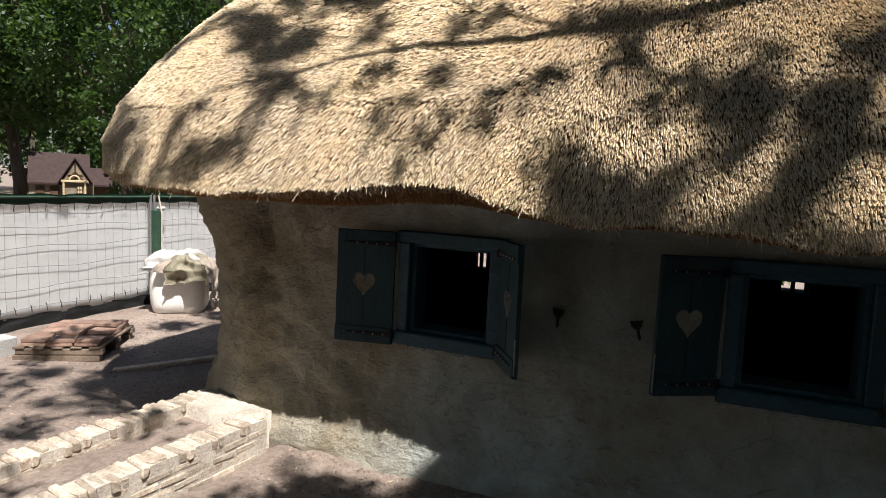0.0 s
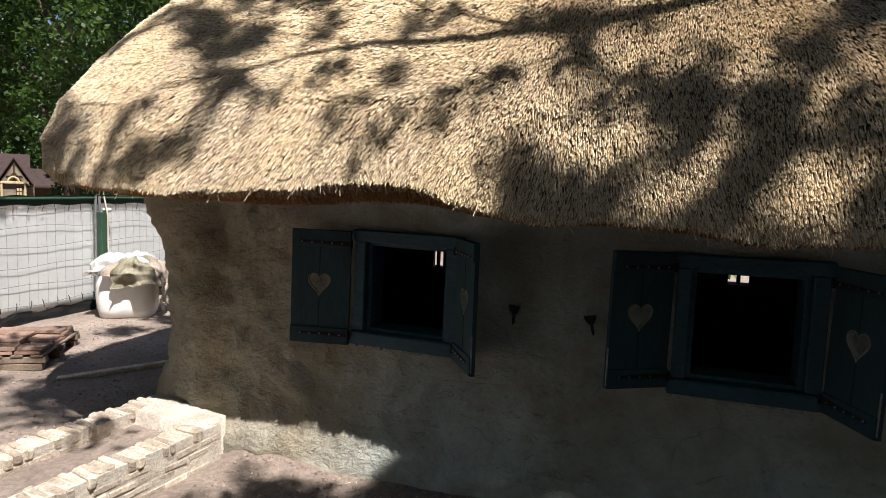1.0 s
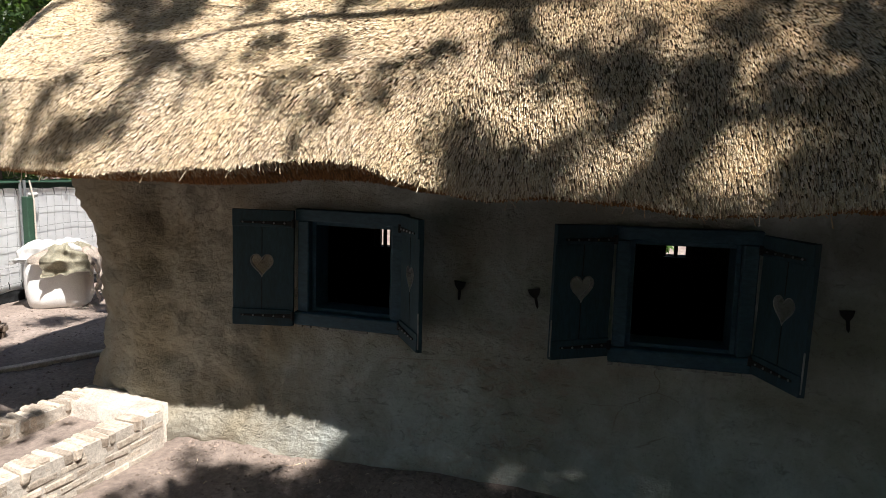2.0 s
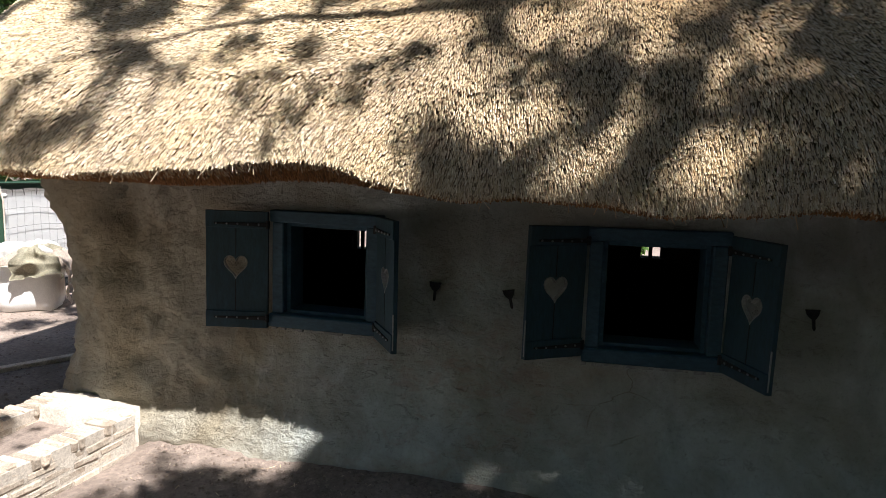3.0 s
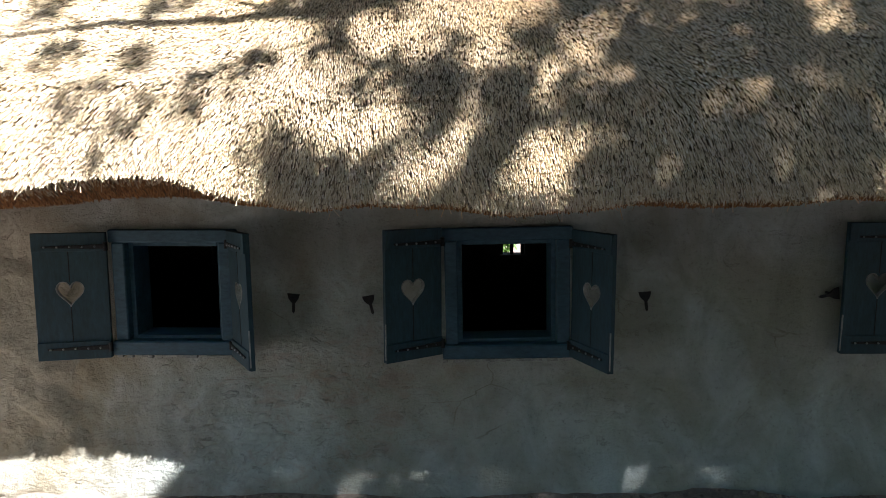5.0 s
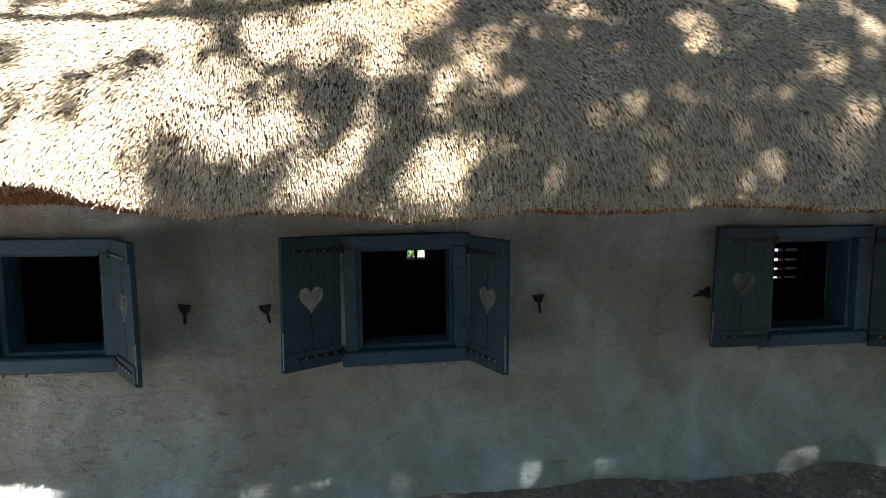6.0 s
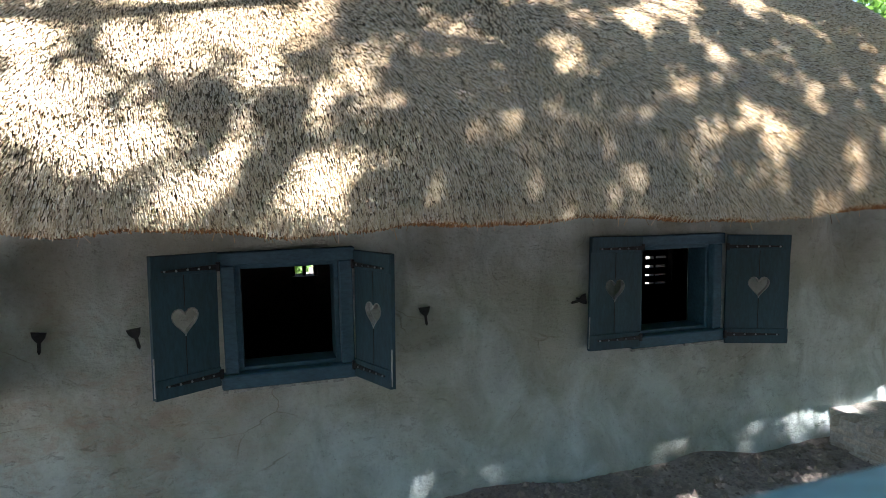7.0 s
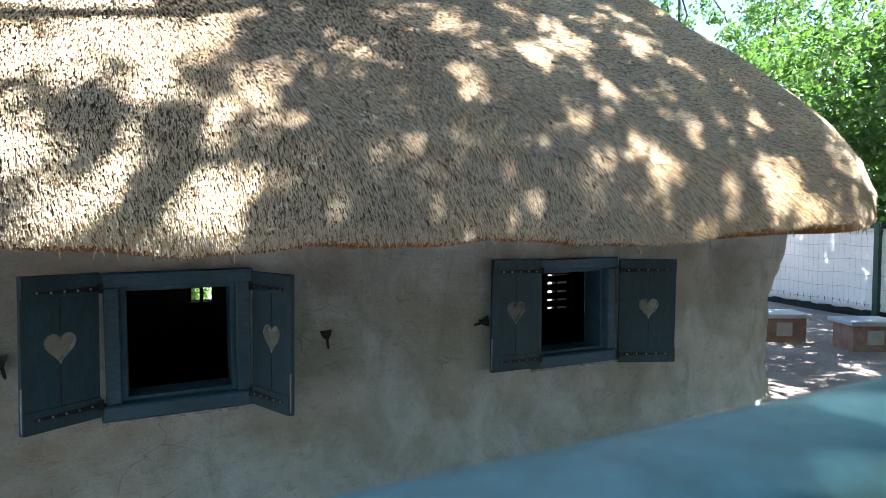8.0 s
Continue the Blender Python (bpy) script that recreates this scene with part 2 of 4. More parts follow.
# ---- ground ----
def ground_height(x, y):
    h = 0.05 * noise.noise(Vector((x * 0.5, y * 0.5, 0.3))) + 0.02 * noise.noise(Vector((x * 2.3, y * 2.3, 1.7)))
    near = math.exp(-((x - 1.3) / 9) ** 4) * math.exp(-((y - 5) / 6) ** 4)
    h += 0.012 * noise.noise(Vector((x * 9, y * 9, 4.1))) * near
    # soil heaped against the wall
    heap = math.exp(-((y - 4.9) / 0.35) ** 2) * (1 if -2.7 < x < 5.5 else 0)
    h += heap * (0.05 + 0.05 * noise.noise(Vector((x * 1.6, y * 1.6, 9.0))))
    far = max(abs(x - 1) - 14, abs(y - 5) - 14, 0)
    return h * math.exp(-far * 0.02) - 0.02


def build_ground():
    def steps(lo, hi, a, b, fine):
        mid = list(np.arange(a, b, fine))
        left, right, d = [], [], fine
        x = a
        while x > lo:
            d *= 1.25
            x -= d
            left.append(x)
        x, d = mid[-1], fine
        while x < hi:
            d *= 1.25
            x += d
            right.append(x)
        return left[::-1] + mid + right
    xs, ys = steps(-900, 900, -8.5, 8, 0.07), steps(-900, 900, 2.6, 9, 0.07)
    verts = np.array([(x, y, ground_height(x, y)) for y in ys for x in xs])
    w = len(xs)
    i = np.arange((len(ys) - 1) * w).reshape(-1, w)[:, :-1].ravel()
    faces = np.stack([i, i + 1, i + w + 1, i + w], 1)
    ob = new("ground", arrays("ground", verts, faces, SOIL, True))
    tagged(ob, "bare dry brown garden soil with loose crumbs", "ground", kind="structure")


build_ground()

# ---- cottage wall ----
WIN = [(-1.66, -0.945, 1.03, 1.79), (0.54, 1.28, 0.975, 1.79), (3.50, 4.25, 1.005, 1.79)]  # openings in the front wall
CX0, CX1, CY0, CY1, CR = -3.07, 5.98, 6.0, 9.2, 0.97
FRONT = CY0 - CR


def wall_point(s, z):
    """Plan of the outer wall face: s is metres along it, 0 where the front begins at x = CX0; negative to the left."""
    q = math.pi / 2 * CR
    if s < -q:
        p, n = Vector((CX0 - CR, CY0 + (-q - s), 0)), Vector((-1, 0, 0))
    elif s < 0:
        a = -s / CR
        n = Vector((-math.sin(a), -math.cos(a), 0))
        p = Vector((CX0, CY0, 0)) + n * CR
    elif s < CX1 - CX0:
        p, n = Vector((CX0 + s, FRONT, 0)), Vector((0, -1, 0))
    elif s < CX1 - CX0 + q:
        a = (s - CX1 + CX0) / CR
        n = Vector((math.sin(a), -math.cos(a), 0))
        p = Vector((CX1, CY0, 0)) + n * CR
    else:
        p, n = Vector((CX1 + CR, CY0 + (s - CX1 + CX0 - q), 0)), Vector((1, 0, 0))
    return p + Vector((0, 0, z)), n


def wall_swell(s, z):
    """How far the uneven loam face stands out from the plan."""
    x = CX0 + s
    flare = 0.16 * float(smoothstep(0.75, -0.1, z)) ** 1.5
    ends = math.exp(-((x + 3.02) / 0.22) ** 2) + math.exp(-((x - 5.75) / 0.22) ** 2)
    lobes = math.exp(-((x + 3.77) / 0.4) ** 2) + math.exp(-((x - 6.53) / 0.4) ** 2)
    d = flare - 0.17 * ends * float(smoothstep(1.2, 1.85, z)) + lobes * (0.19 * float(smoothstep(1.3, 2.0, z)) - 0.03)
    p = Vector((x * 1.0, 0, z))
    rough = 1.0 + 2.6 * float(smoothstep(-0.8, -2.4, x)) + 0.6 * float(smoothstep(4.8, 6, x))
    d += 0.03 * noise.noise(p * 1.1) + rough * (0.014 * noise.noise(p * 4) + 0.010 * noise.noise(p * 10) + 0.006 * noise.noise(p * 21))
    for a, b, c, e in WIN:   # flat round the openings
        dx, dz = max(a - 0.1 - x, x - b - 0.1, 0), max(c - 0.1 - z, z - e - 0.1, 0)
        d *= float(smoothstep(0.0, 0.3, math.hypot(dx, dz)))
    return d


def build_wall():
    q = math.pi / 2 * CR
    s0, s1 = -q - 3.2, CX1 - CX0 + q + 3.2
    cuts = sorted(v - CX0 for w in WIN for v in w[:2])
    ss = []
    for a, b in zip([s0] + cuts, cuts + [s1]):
        n = max(1, round((b - a) / 0.045))
        ss += [a + (b - a) * i / n for i in range(n)]
    ss.append(s1)
    zc = sorted({-0.25, 2.35, *(v for w in WIN for v in w[2:])})
    zs = []
    for a, b in zip(zc, zc[1:]):
        n = max(1, round((b - a) / 0.045))
        zs += [a + (b - a) * i / n for i in range(n)]
    zs.append(zc[-1])
    bm = bmesh.new()
    grid, inner = {}, {}
    for i, s in enumerate(ss):
        for j, z in enumerate(zs):
            p, n = wall_point(s, z)
            grid[i, j] = bm.verts.new(p + n * wall_swell(s, z))
            inner[i, j] = bm.verts.new(p - n * 0.30)
    def hole(i, j):
        x, z = CX0 + (ss[i] + ss[i + 1]) / 2, (zs[j] + zs[j + 1]) / 2
        return any(a < x < b and c < z < e for a, b, c, e in WIN)
    for i in range(len(ss) - 1):
        for j in range(len(zs) - 1):
            if hole(i, j):
                continue
            bm.faces.new((grid[i, j], grid[i + 1, j], grid[i + 1, j + 1], grid[i, j + 1]))
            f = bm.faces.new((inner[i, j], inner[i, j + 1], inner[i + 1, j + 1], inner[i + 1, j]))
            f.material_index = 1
            for di, dj, a, b in ((-1, 0, (i, j), (i, j + 1)), (1, 0, (i + 1, j + 1), (i + 1, j)), (0, -1, (i + 1, j), (i, j)), (0, 1, (i, j + 1), (i + 1, j + 1))):
                if 0 <= i + di < len(ss) - 1 and 0 <= j + dj < len(zs) - 1 and hole(i + di, j + dj):
                    bm.faces.new((grid[b], grid[a], inner[a], inner[b]))
    me = finish(bm, "wall_front", PLASTER, True)
    me.materials.append(INSIDE_DIM)
    ob = new("wall_front", me)
    tagged(ob, "uneven grey-green loam plaster wall, stained brown at its corner", "wall", kind="structure")


build_wall()


# ---- thatched roof ----
RX0, RX1, RY0, RY1 = -3.45, 6.41, 5.95, 9.25


def eave_z(x):
    z = 2.03 + 0.15 * np.exp(-((x + 1.4) / 0.62) ** 2) + 0.08 * smoothstep(-1.2, -2.6, x) + 0.09 * smoothstep(4.2, 5.4, x) - 0.015 * np.exp(-((x - 3.8) / 0.7) ** 2)
    return z + 0.012 * np.sin(x * 5.1) + 0.008 * np.sin(x * 11.7 + 1)


def profile(v, nose):
    """Offset from the core rectangle and height above the eave at v metres up the slope; v < 0 is the cut underside.
    nose: 0 for the plain front slope, 1 for the fuller hips."""
    vs = [-0.62, -0.3, -0.12, 0.0, 0.12, 0.37, 0.68, 1.06, 1.50, 1.95, 3.10, 4.54, 4.76]
    r1 = [0.98, 1.26, 1.44, 1.55, 1.59, 1.59, 1.48, 1.26, 0.97, 0.65, -0.21, -1.30, -1.50]
    h1 = [-0.03, -0.05, -0.04, 0.0, 0.09, 0.34, 0.64, 0.95, 1.28, 1.60, 2.37, 3.30, 3.40]
    r0 = [0.98, 1.28, 1.46, 1.575, 1.55, 1.46, 1.31, 1.07, 0.76, 0.45, -0.39, -1.38, -1.52]
    h0 = [-0.03, -0.05, -0.04, 0.0, 0.085, 0.30, 0.59, 0.88, 1.21, 1.53, 2.32, 3.30, 3.40]
    mix = [np.interp(v, vs, p) * (1 - nose) + np.interp(v, vs, q) * nose for p, q in ((r0, r1), (h0, h1))]
    return mix[0], mix[1] * (1 + 0.06 * smoothstep(0.2, 1.2, mix[1]))


def roof_point(s, v):
    """A point of the roof: s runs once round it, 0 to 1 the front, 1 to 2 the right corner and side, and so on."""
    s, v = np.asarray(s, float), np.asarray(v, float)
    turn = np.mod(s, 4.0)
    nose = np.where(turn < 1, smoothstep(0.3, 0.47, np.abs(turn - 0.5)), 1.0)
    R, h = profile(v, nose)
    r = np.clip(0.55 * R + 0.75, 0.12, 1.65)
    x0, x1, y0, y1 = RX0 - R, RX1 + R, RY0 - R, RY1 + R
    t = np.mod(s, 4.0)
    k, f = np.floor(t), t - np.floor(t)
    # each stretch: half a corner, a straight, half a corner
    half = 0.18
    corner0, corner1 = f < half, f > 1 - half
    u = np.clip((f - half) / (1 - 2 * half), 0, 1)
    ang = np.where(corner0, (f - half) / half, np.where(corner1, (f - 1 + half) / half, 0.0)) * math.pi / 4
    lx, ly = x1 - x0 - 2 * r, y1 - y0 - 2 * r
    L = np.where(k % 2 == 0, lx, ly)
    # local frame: along the stretch, and outwards
    along = -L / 2 + u * L + np.sin(ang) * r
    out = np.where(k % 2 == 0, (y1 - y0) / 2, (x1 - x0) / 2) - r + np.cos(ang) * r
    a = k * math.pi / 2
    cx, cy = (x0 + x1) / 2, (y0 + y1) / 2
    x = cx + along * np.cos(a) + out * np.sin(a)
    y = cy + along * np.sin(a) - out * np.cos(a)
    ez = eave_z(x)
    fade = np.exp(-np.maximum(v, 0) * 0.55)
    z = 2.05 + (ez - 2.05) * np.where(v < 0, np.interp(v, [-0.62, 0], [0.15, 1.0]), fade) + h
    z = z + 0.025 * np.sin(x * 1.7 + v * 1.1) * np.sin(v * 1.9 + y) + 0.012 * np.sin(x * 4.3 - v * 3.1)
    return np.stack([x, y, z], -1)


def build_roof():
    roof = empty("thatched_roof", "thick golden-grey reed thatch with rounded hips and a ragged eave", "roof", kind="structure")
    S, V = np.linspace(0, 4, 321), np.concatenate([np.linspace(-0.62, 0.3, 12), np.linspace(0.4, 4.76, 60)])
    g = roof_point(*np.meshgrid(S, V)).reshape(-1, 3)
    w = len(S)
    i = np.arange((len(V) - 1) * w).reshape(-1, w)[:, :-1].ravel()
    ob = new("thatch_bed", arrays("thatch_bed", g, np.stack([i, i + 1, i + w + 1, i + w], 1), SHADED_THATCH, True))
    ob.parent = roof

    rng = np.random.default_rng(5)

    def reeds(name, s_lo, s_hi, v_lo, v_hi, count, length, width, lift, material, spread=0.10):
        s, v = rng.uniform(s_lo, s_hi, count), rng.uniform(v_lo, v_hi, count)
        base = roof_point(s, v)
        e = 0.02
        down = base - roof_point(s, v + e)
        side = roof_point(s + 0.002, v) - base
        down /= np.linalg.norm(down, axis=1, keepdims=True) + 1e-9
        side /= np.linalg.norm(side, axis=1, keepdims=True) + 1e-9
        nrm = np.cross(side, -down)
        nrm /= np.linalg.norm(nrm, axis=1, keepdims=True) + 1e-9
        L = length * rng.uniform(0.6, 1.35, (count, 1))
        # the lie of the reeds drifts a little across the roof
        lean = (0.16 * np.sin(base[:, 0] * 1.3 + 0.6) + 0.10 * np.sin(base[:, 0] * 3.1 + v * 2.0))[:, None]
        d = down + side * (lean + rng.normal(0, spread, (count, 1))) + nrm * (lift + rng.normal(0, 0.07, (count, 1)))
        d /= np.linalg.norm(d, axis=1, keepdims=True)
        a = base - d * L * 0.5 - nrm * 0.008
        b = base + d * L * 0.5 + nrm * rng.uniform(0.0, 0.016, (count, 1))
        wv = width * rng.uniform(0.6, 1.4, (count, 1))
        sd = np.cross(d, nrm)
        sd /= np.linalg.norm(sd, axis=1, keepdims=True)
        up = np.cross(sd, d)
        # three-sided stems, narrowing to the buried end, with a cut face at the lower end
        V6 = np.stack([a, b + sd * wv * 0.5, b + up * wv * 0.6, b - sd * wv * 0.5], 1).reshape(-1, 3)
        k = (np.arange(count) * 4)[:, None]
        tri = np.concatenate([k + np.array([[0, 2, 1]]), k + np.array([[0, 3, 2]]), k + np.array([[1, 2, 3]])])
        ob = new(name, arrays(name, V6, tri, material))
        ob.parent = roof
        tagged(ob, kind="stuff")

    # weathered reed ends over the slopes that can be seen, denser towards the eave
    reeds("reed_ends", -0.02, 1.02, 0.0, 1.5, 270000, 0.084, 0.0066, 0.135, REED)
    reeds("reed_ends", -0.02, 1.02, 1.5, 3.4, 165000, 0.095, 0.0088, 0.135, REED)
    reeds("reed_ends", -0.5, -0.02, 0.0, 3.0, 52000, 0.10, 0.0115, 0.12, REED)
    reeds("reed_ends", 1.02, 1.4, 0.0, 3.0, 40000, 0.10, 0.0125, 0.12, REED)
    reeds("eave_reeds", -0.25, 1.25, -0.10, 0.06, 20000, 0.085, 0.007, 0.05, REED, 0.2)
    reeds("cut_reed_ends", -0.25, 1.25, -0.5, -0.03, 32000, 0.05, 0.008, 0.5, REED_CUT, 0.35)
    reeds("stray_reeds", -0.2, 1.2, -0.06, 0.05, 480, 0.20, 0.005, -0.15, REED, 0.5)


build_roof()


# ---- the room behind the windows ----
def build_room():
    # near-black colours on floor, ceiling and walls stand for the unlit room
    bm = bmesh.new()
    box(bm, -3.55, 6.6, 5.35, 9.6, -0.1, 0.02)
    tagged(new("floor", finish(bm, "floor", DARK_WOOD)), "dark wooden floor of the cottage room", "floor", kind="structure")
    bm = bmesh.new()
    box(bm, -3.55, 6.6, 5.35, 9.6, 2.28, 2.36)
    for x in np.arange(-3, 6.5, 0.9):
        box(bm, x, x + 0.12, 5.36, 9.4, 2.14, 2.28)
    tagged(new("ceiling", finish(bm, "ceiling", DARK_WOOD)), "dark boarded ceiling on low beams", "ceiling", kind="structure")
    # rear wall with its own small windows
    holes = [(-2.44, -2.22, 1.10, 1.75), (1.12, 1.42, 1.20, 1.75), (6.05, 6.5, 0.74, 1.75)]
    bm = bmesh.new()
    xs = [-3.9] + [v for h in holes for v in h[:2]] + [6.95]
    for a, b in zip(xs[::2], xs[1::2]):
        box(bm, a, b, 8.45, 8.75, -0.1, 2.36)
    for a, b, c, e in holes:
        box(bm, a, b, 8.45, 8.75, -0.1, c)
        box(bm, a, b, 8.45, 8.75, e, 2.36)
    tagged(new("wall_rear", finish(bm, "wall_rear", INSIDE_DIM)), "inner rear wall coloured dark for the dim room, with small windows", "wall", kind="structure")
    for n, (a, b, c, e) in enumerate(holes):
        win = empty(f"window_{n + 4}", "small rear window with dark glazing bars", "window", kind="structure")
        for x in (a + 0.02, (a + b) / 2, b - 0.02):
            bm = bmesh.new()
            box(bm, x - 0.02, x + 0.02, 8.55, 8.6, c, e, 0.004)
            part("glazing_bar", bm, DARK_WOOD, win)
        for z in ((c + 0.07, c + 0.19, c + 0.31, c + 0.44, c + 0.57, c + 0.68, c + 0.80, c + 0.93) if n == 2 else (c + 0.35,)):
            bm = bmesh.new()
            box(bm, a, b, 8.545, 8.605, z - (0.075 if n == 2 else 0.015), z + 0.015, 0.004)
            part("glazing_bar", bm, DARK_WOOD, win)


build_room()


# ---- windows and shutters ----
def beam(name, x0, x1, y0, y1, z0, z1, material, parent, m=None, bevel=0.006):
    bm = bmesh.new()
    box(bm, x0, x1, y0, y1, z0, z1, bevel, m, 0.002)
    return part(name, bm, material, parent)


def build_window(n, x0, x1, z0, z1, skew):
    """Frame standing a little proud of the plaster, with an inner rebate and a worn sill."""
    win = empty(f"window_{n}", "open window with a heavy blue-painted timber frame", "window", kind="structure")
    yf = FRONT - 0.075
    t = Matrix.Translation(((x0 + x1) / 2, 0, (z0 + z1) / 2)) @ Matrix.Rotation(radians(skew), 4, "Y") @ Matrix.Translation((-(x0 + x1) / 2, 0, -(z0 + z1) / 2))
    jw, hw, sw = 0.085, 0.085, 0.095
    beam("head", x0 - 0.02, x1 + 0.02, yf, FRONT + 0.07, z1 - hw, z1, FRAME_PAINT, win, t, 0.008)
    beam("sill", x0 - 0.02, x1 + 0.02, yf - 0.02, FRONT + 0.09, z0, z0 + sw, FRAME_PAINT, win, t, 0.01)
    beam("jamb", x0, x0 + jw, yf + 0.004, FRONT + 0.07, z0 + sw, z1 - hw, FRAME_PAINT, win, t, 0.008)
    beam("jamb", x1 - jw, x1, yf + 0.004, FRONT + 0.07, z0 + sw, z1 - hw, FRAME_PAINT, win, t, 0.008)
    a, b, c, e = x0 + jw, x1 - jw, z0 + sw, z1 - hw
    for q in ((a, a + 0.03, c, e), (b - 0.03, b, c, e)):
        beam("rebate", q[0], q[1], FRONT - 0.01, FRONT + 0.2, q[2], q[3], FRAME_PAINT, win, t, 0.003)
    beam("rebate", a + 0.03, b - 0.03, FRONT - 0.01, FRONT + 0.2, e - 0.03, e, FRAME_PAINT, win, t, 0.003)
    beam("rebate", a + 0.03, b - 0.03, FRONT - 0.01, FRONT + 0.2, c, c + 0.025, FRAME_PAINT, win, t, 0.003)
    bm = bmesh.new()
    xs = np.linspace(x0 - 0.02, x1 + 0.02, 26)
    for p, q in zip(xs, xs[1:]):
        if random.random() < 0.85:
            box(bm, p, q, yf - 0.019, yf + 0.01, z0 - random.uniform(0.007, 0.02), z0 + 0.002, 0, t, 0.002)
    part("sealing_line", bm, RAW_EDGE, win, "uneven pale filler under the sill")


build_window(1, -1.70, -0.905, 0.99, 1.83, 0.5)
build_window(2, 0.50, 1.32, 0.955, 1.825, -0.6)
build_window(3, 3.46, 4.29, 0.965, 1.83, -0.3)


def heart(cx, cz, w, h, n=28):
    pts = []
    for i in range(n):
        t = 2 * math.pi * i / n
        x = 16 * math.sin(t) ** 3
        z = 13 * math.cos(t) - 5 * math.cos(2 * t) - 2 * math.cos(3 * t) - math.cos(4 * t)
        pts.append((cx + x / 34 * w, cz + (z + 2.5) / 29 * h))
    return pts


def build_shutter(hinge, angle, side, w, h, label, tip=0.0, inner=False):
    """A boarded leaf with a heart cut through it. hinge: foot of the hinge line; side -1 opens to the left, 1 to the right; angle 0 lies flat on the wall."""
    x, y, z = hinge
    m = pose(x, y, z, 0, tip, (angle if side < 0 else -angle))
    sh = empty("shutter", label, "shutter", "heart shutters", m=m)
    th = 0.028
    cx, cz = side * w * 0.52, h * 0.52
    hp = heart(cx, cz, 0.175, 0.165)

    # leaf: front and back faces with the heart as a hole, joined through the thickness
    bm = bmesh.new()
    outer = [(0, 0), (side * w, 0.0), (side * w, h), (0, h)]
    loops = []
    for yy in (-th / 2, th / 2):
        vo = [bm.verts.new((px + random.uniform(-0.002, 0.002), yy, pz + random.uniform(-0.003, 0.003))) for px, pz in outer]
        vh = [bm.verts.new((px, yy, pz)) for px, pz in hp]
        es = [bm.edges.new((vo[i], vo[(i + 1) % 4])) for i in range(4)] + [bm.edges.new((vh[i], vh[(i + 1) % len(vh)])) for i in range(len(vh))]
        bmesh.ops.triangle_fill(bm, use_beauty=True, use_dissolve=False, edges=es)
        loops.append((vo, vh))
    for k in (0, 1):
        A, B = loops[0][k], loops[1][k]
        for i in range(len(A)):
            j = (i + 1) % len(A)
            bm.faces.new((A[i], A[j], B[j], B[i]))
    bmesh.ops.recalc_face_normals(bm, faces=bm.faces)
    leaf = part("leaf", bm, SHUTTER_PAINT, sh)
    # raw rim of the cut-out
    bm = bmesh.new()
    for i in range(len(hp)):
        a, b = hp[i], hp[(i + 1) % len(hp)]
        mid = ((a[0] + b[0]) / 2, (a[1] + b[1]) / 2)
        L = math.hypot(b[0] - a[0], b[1] - a[1])
        ang = math.atan2(b[1] - a[1], b[0] - a[0])
        box(bm, -L / 2 - 0.001, L / 2 + 0.001, -th / 2 - 0.002, th / 2 + 0.002, -0.003, 0.003, 0, Matrix.Translation((mid[0], 0, mid[1])) @ Matrix.Rotation(-ang, 4, "Y"))
    part("heart_rim", bm, RAW_EDGE, sh, "pale raw wood round the heart cut-out")
    f = -th / 2
    lw = 0.12
    for zz in (0.0, h - lw):
        bm = bmesh.new()
        box(bm, min(0.0, side * w), max(0.0, side * w), f - 0.012, f + 0.001, zz, zz + lw, 0.003)
        part("ledge", bm, SHUTTER_PAINT, sh)
    for z0, z1 in ((lw, h * 0.42), (h * 0.62, h - lw)):
        bm = bmesh.new()
        box(bm, cx - 0.0025, cx + 0.0025, f - 0.002, f + 0.001, z0, z1)
        part("board_joint", bm, IRON, sh)
    bm = bmesh.new()
    box(bm, side * w - 0.003, side * w + 0.003, f - 0.004, f + 0.004, 0.02, h * 0.3)
    part("worn_edge", bm, RAW_EDGE, sh)
    for zz in (lw * 0.62, h - lw * 0.75):
        bm = bmesh.new()
        vs = [bm.verts.new((side * w * 0.86 * q, f - 0.013 - d, zz + e)) for d in (0, 0.006) for q, e in ((0, -0.016), (1, -0.005), (1, 0.005), (0, 0.016))]
        for face in ((4, 5, 6, 7), (0, 3, 2, 1), (0, 1, 5, 4), (2, 3, 7, 6), (1, 2, 6, 5), (3, 0, 4, 7)):
            bm.faces.new([vs[q] for q in face])
        bmesh.ops.recalc_face_normals(bm, faces=bm.faces)
        strap = part("strap_hinge", bm, IRON, sh, "black wrought iron strap hinge")
        bm = bmesh.new()
        tube(bm, [(0, f - 0.012, zz - 0.028), (0, f - 0.012, zz + 0.028)], 0.014, 8)
        part("knuckle", bm, IRON, strap)
        for i in range(5):
            bm = bmesh.new()
            bmesh.ops.create_uvsphere(bm, u_segments=6, v_segments=4, radius=0.0072)
            bmesh.ops.translate(bm, verts=bm.verts, vec=(side * w * (0.14 + 0.17 * i), f - 0.021, zz + random.uniform(-0.002, 0.002)))
            part("nail", bm, NAIL, strap)
    return sh


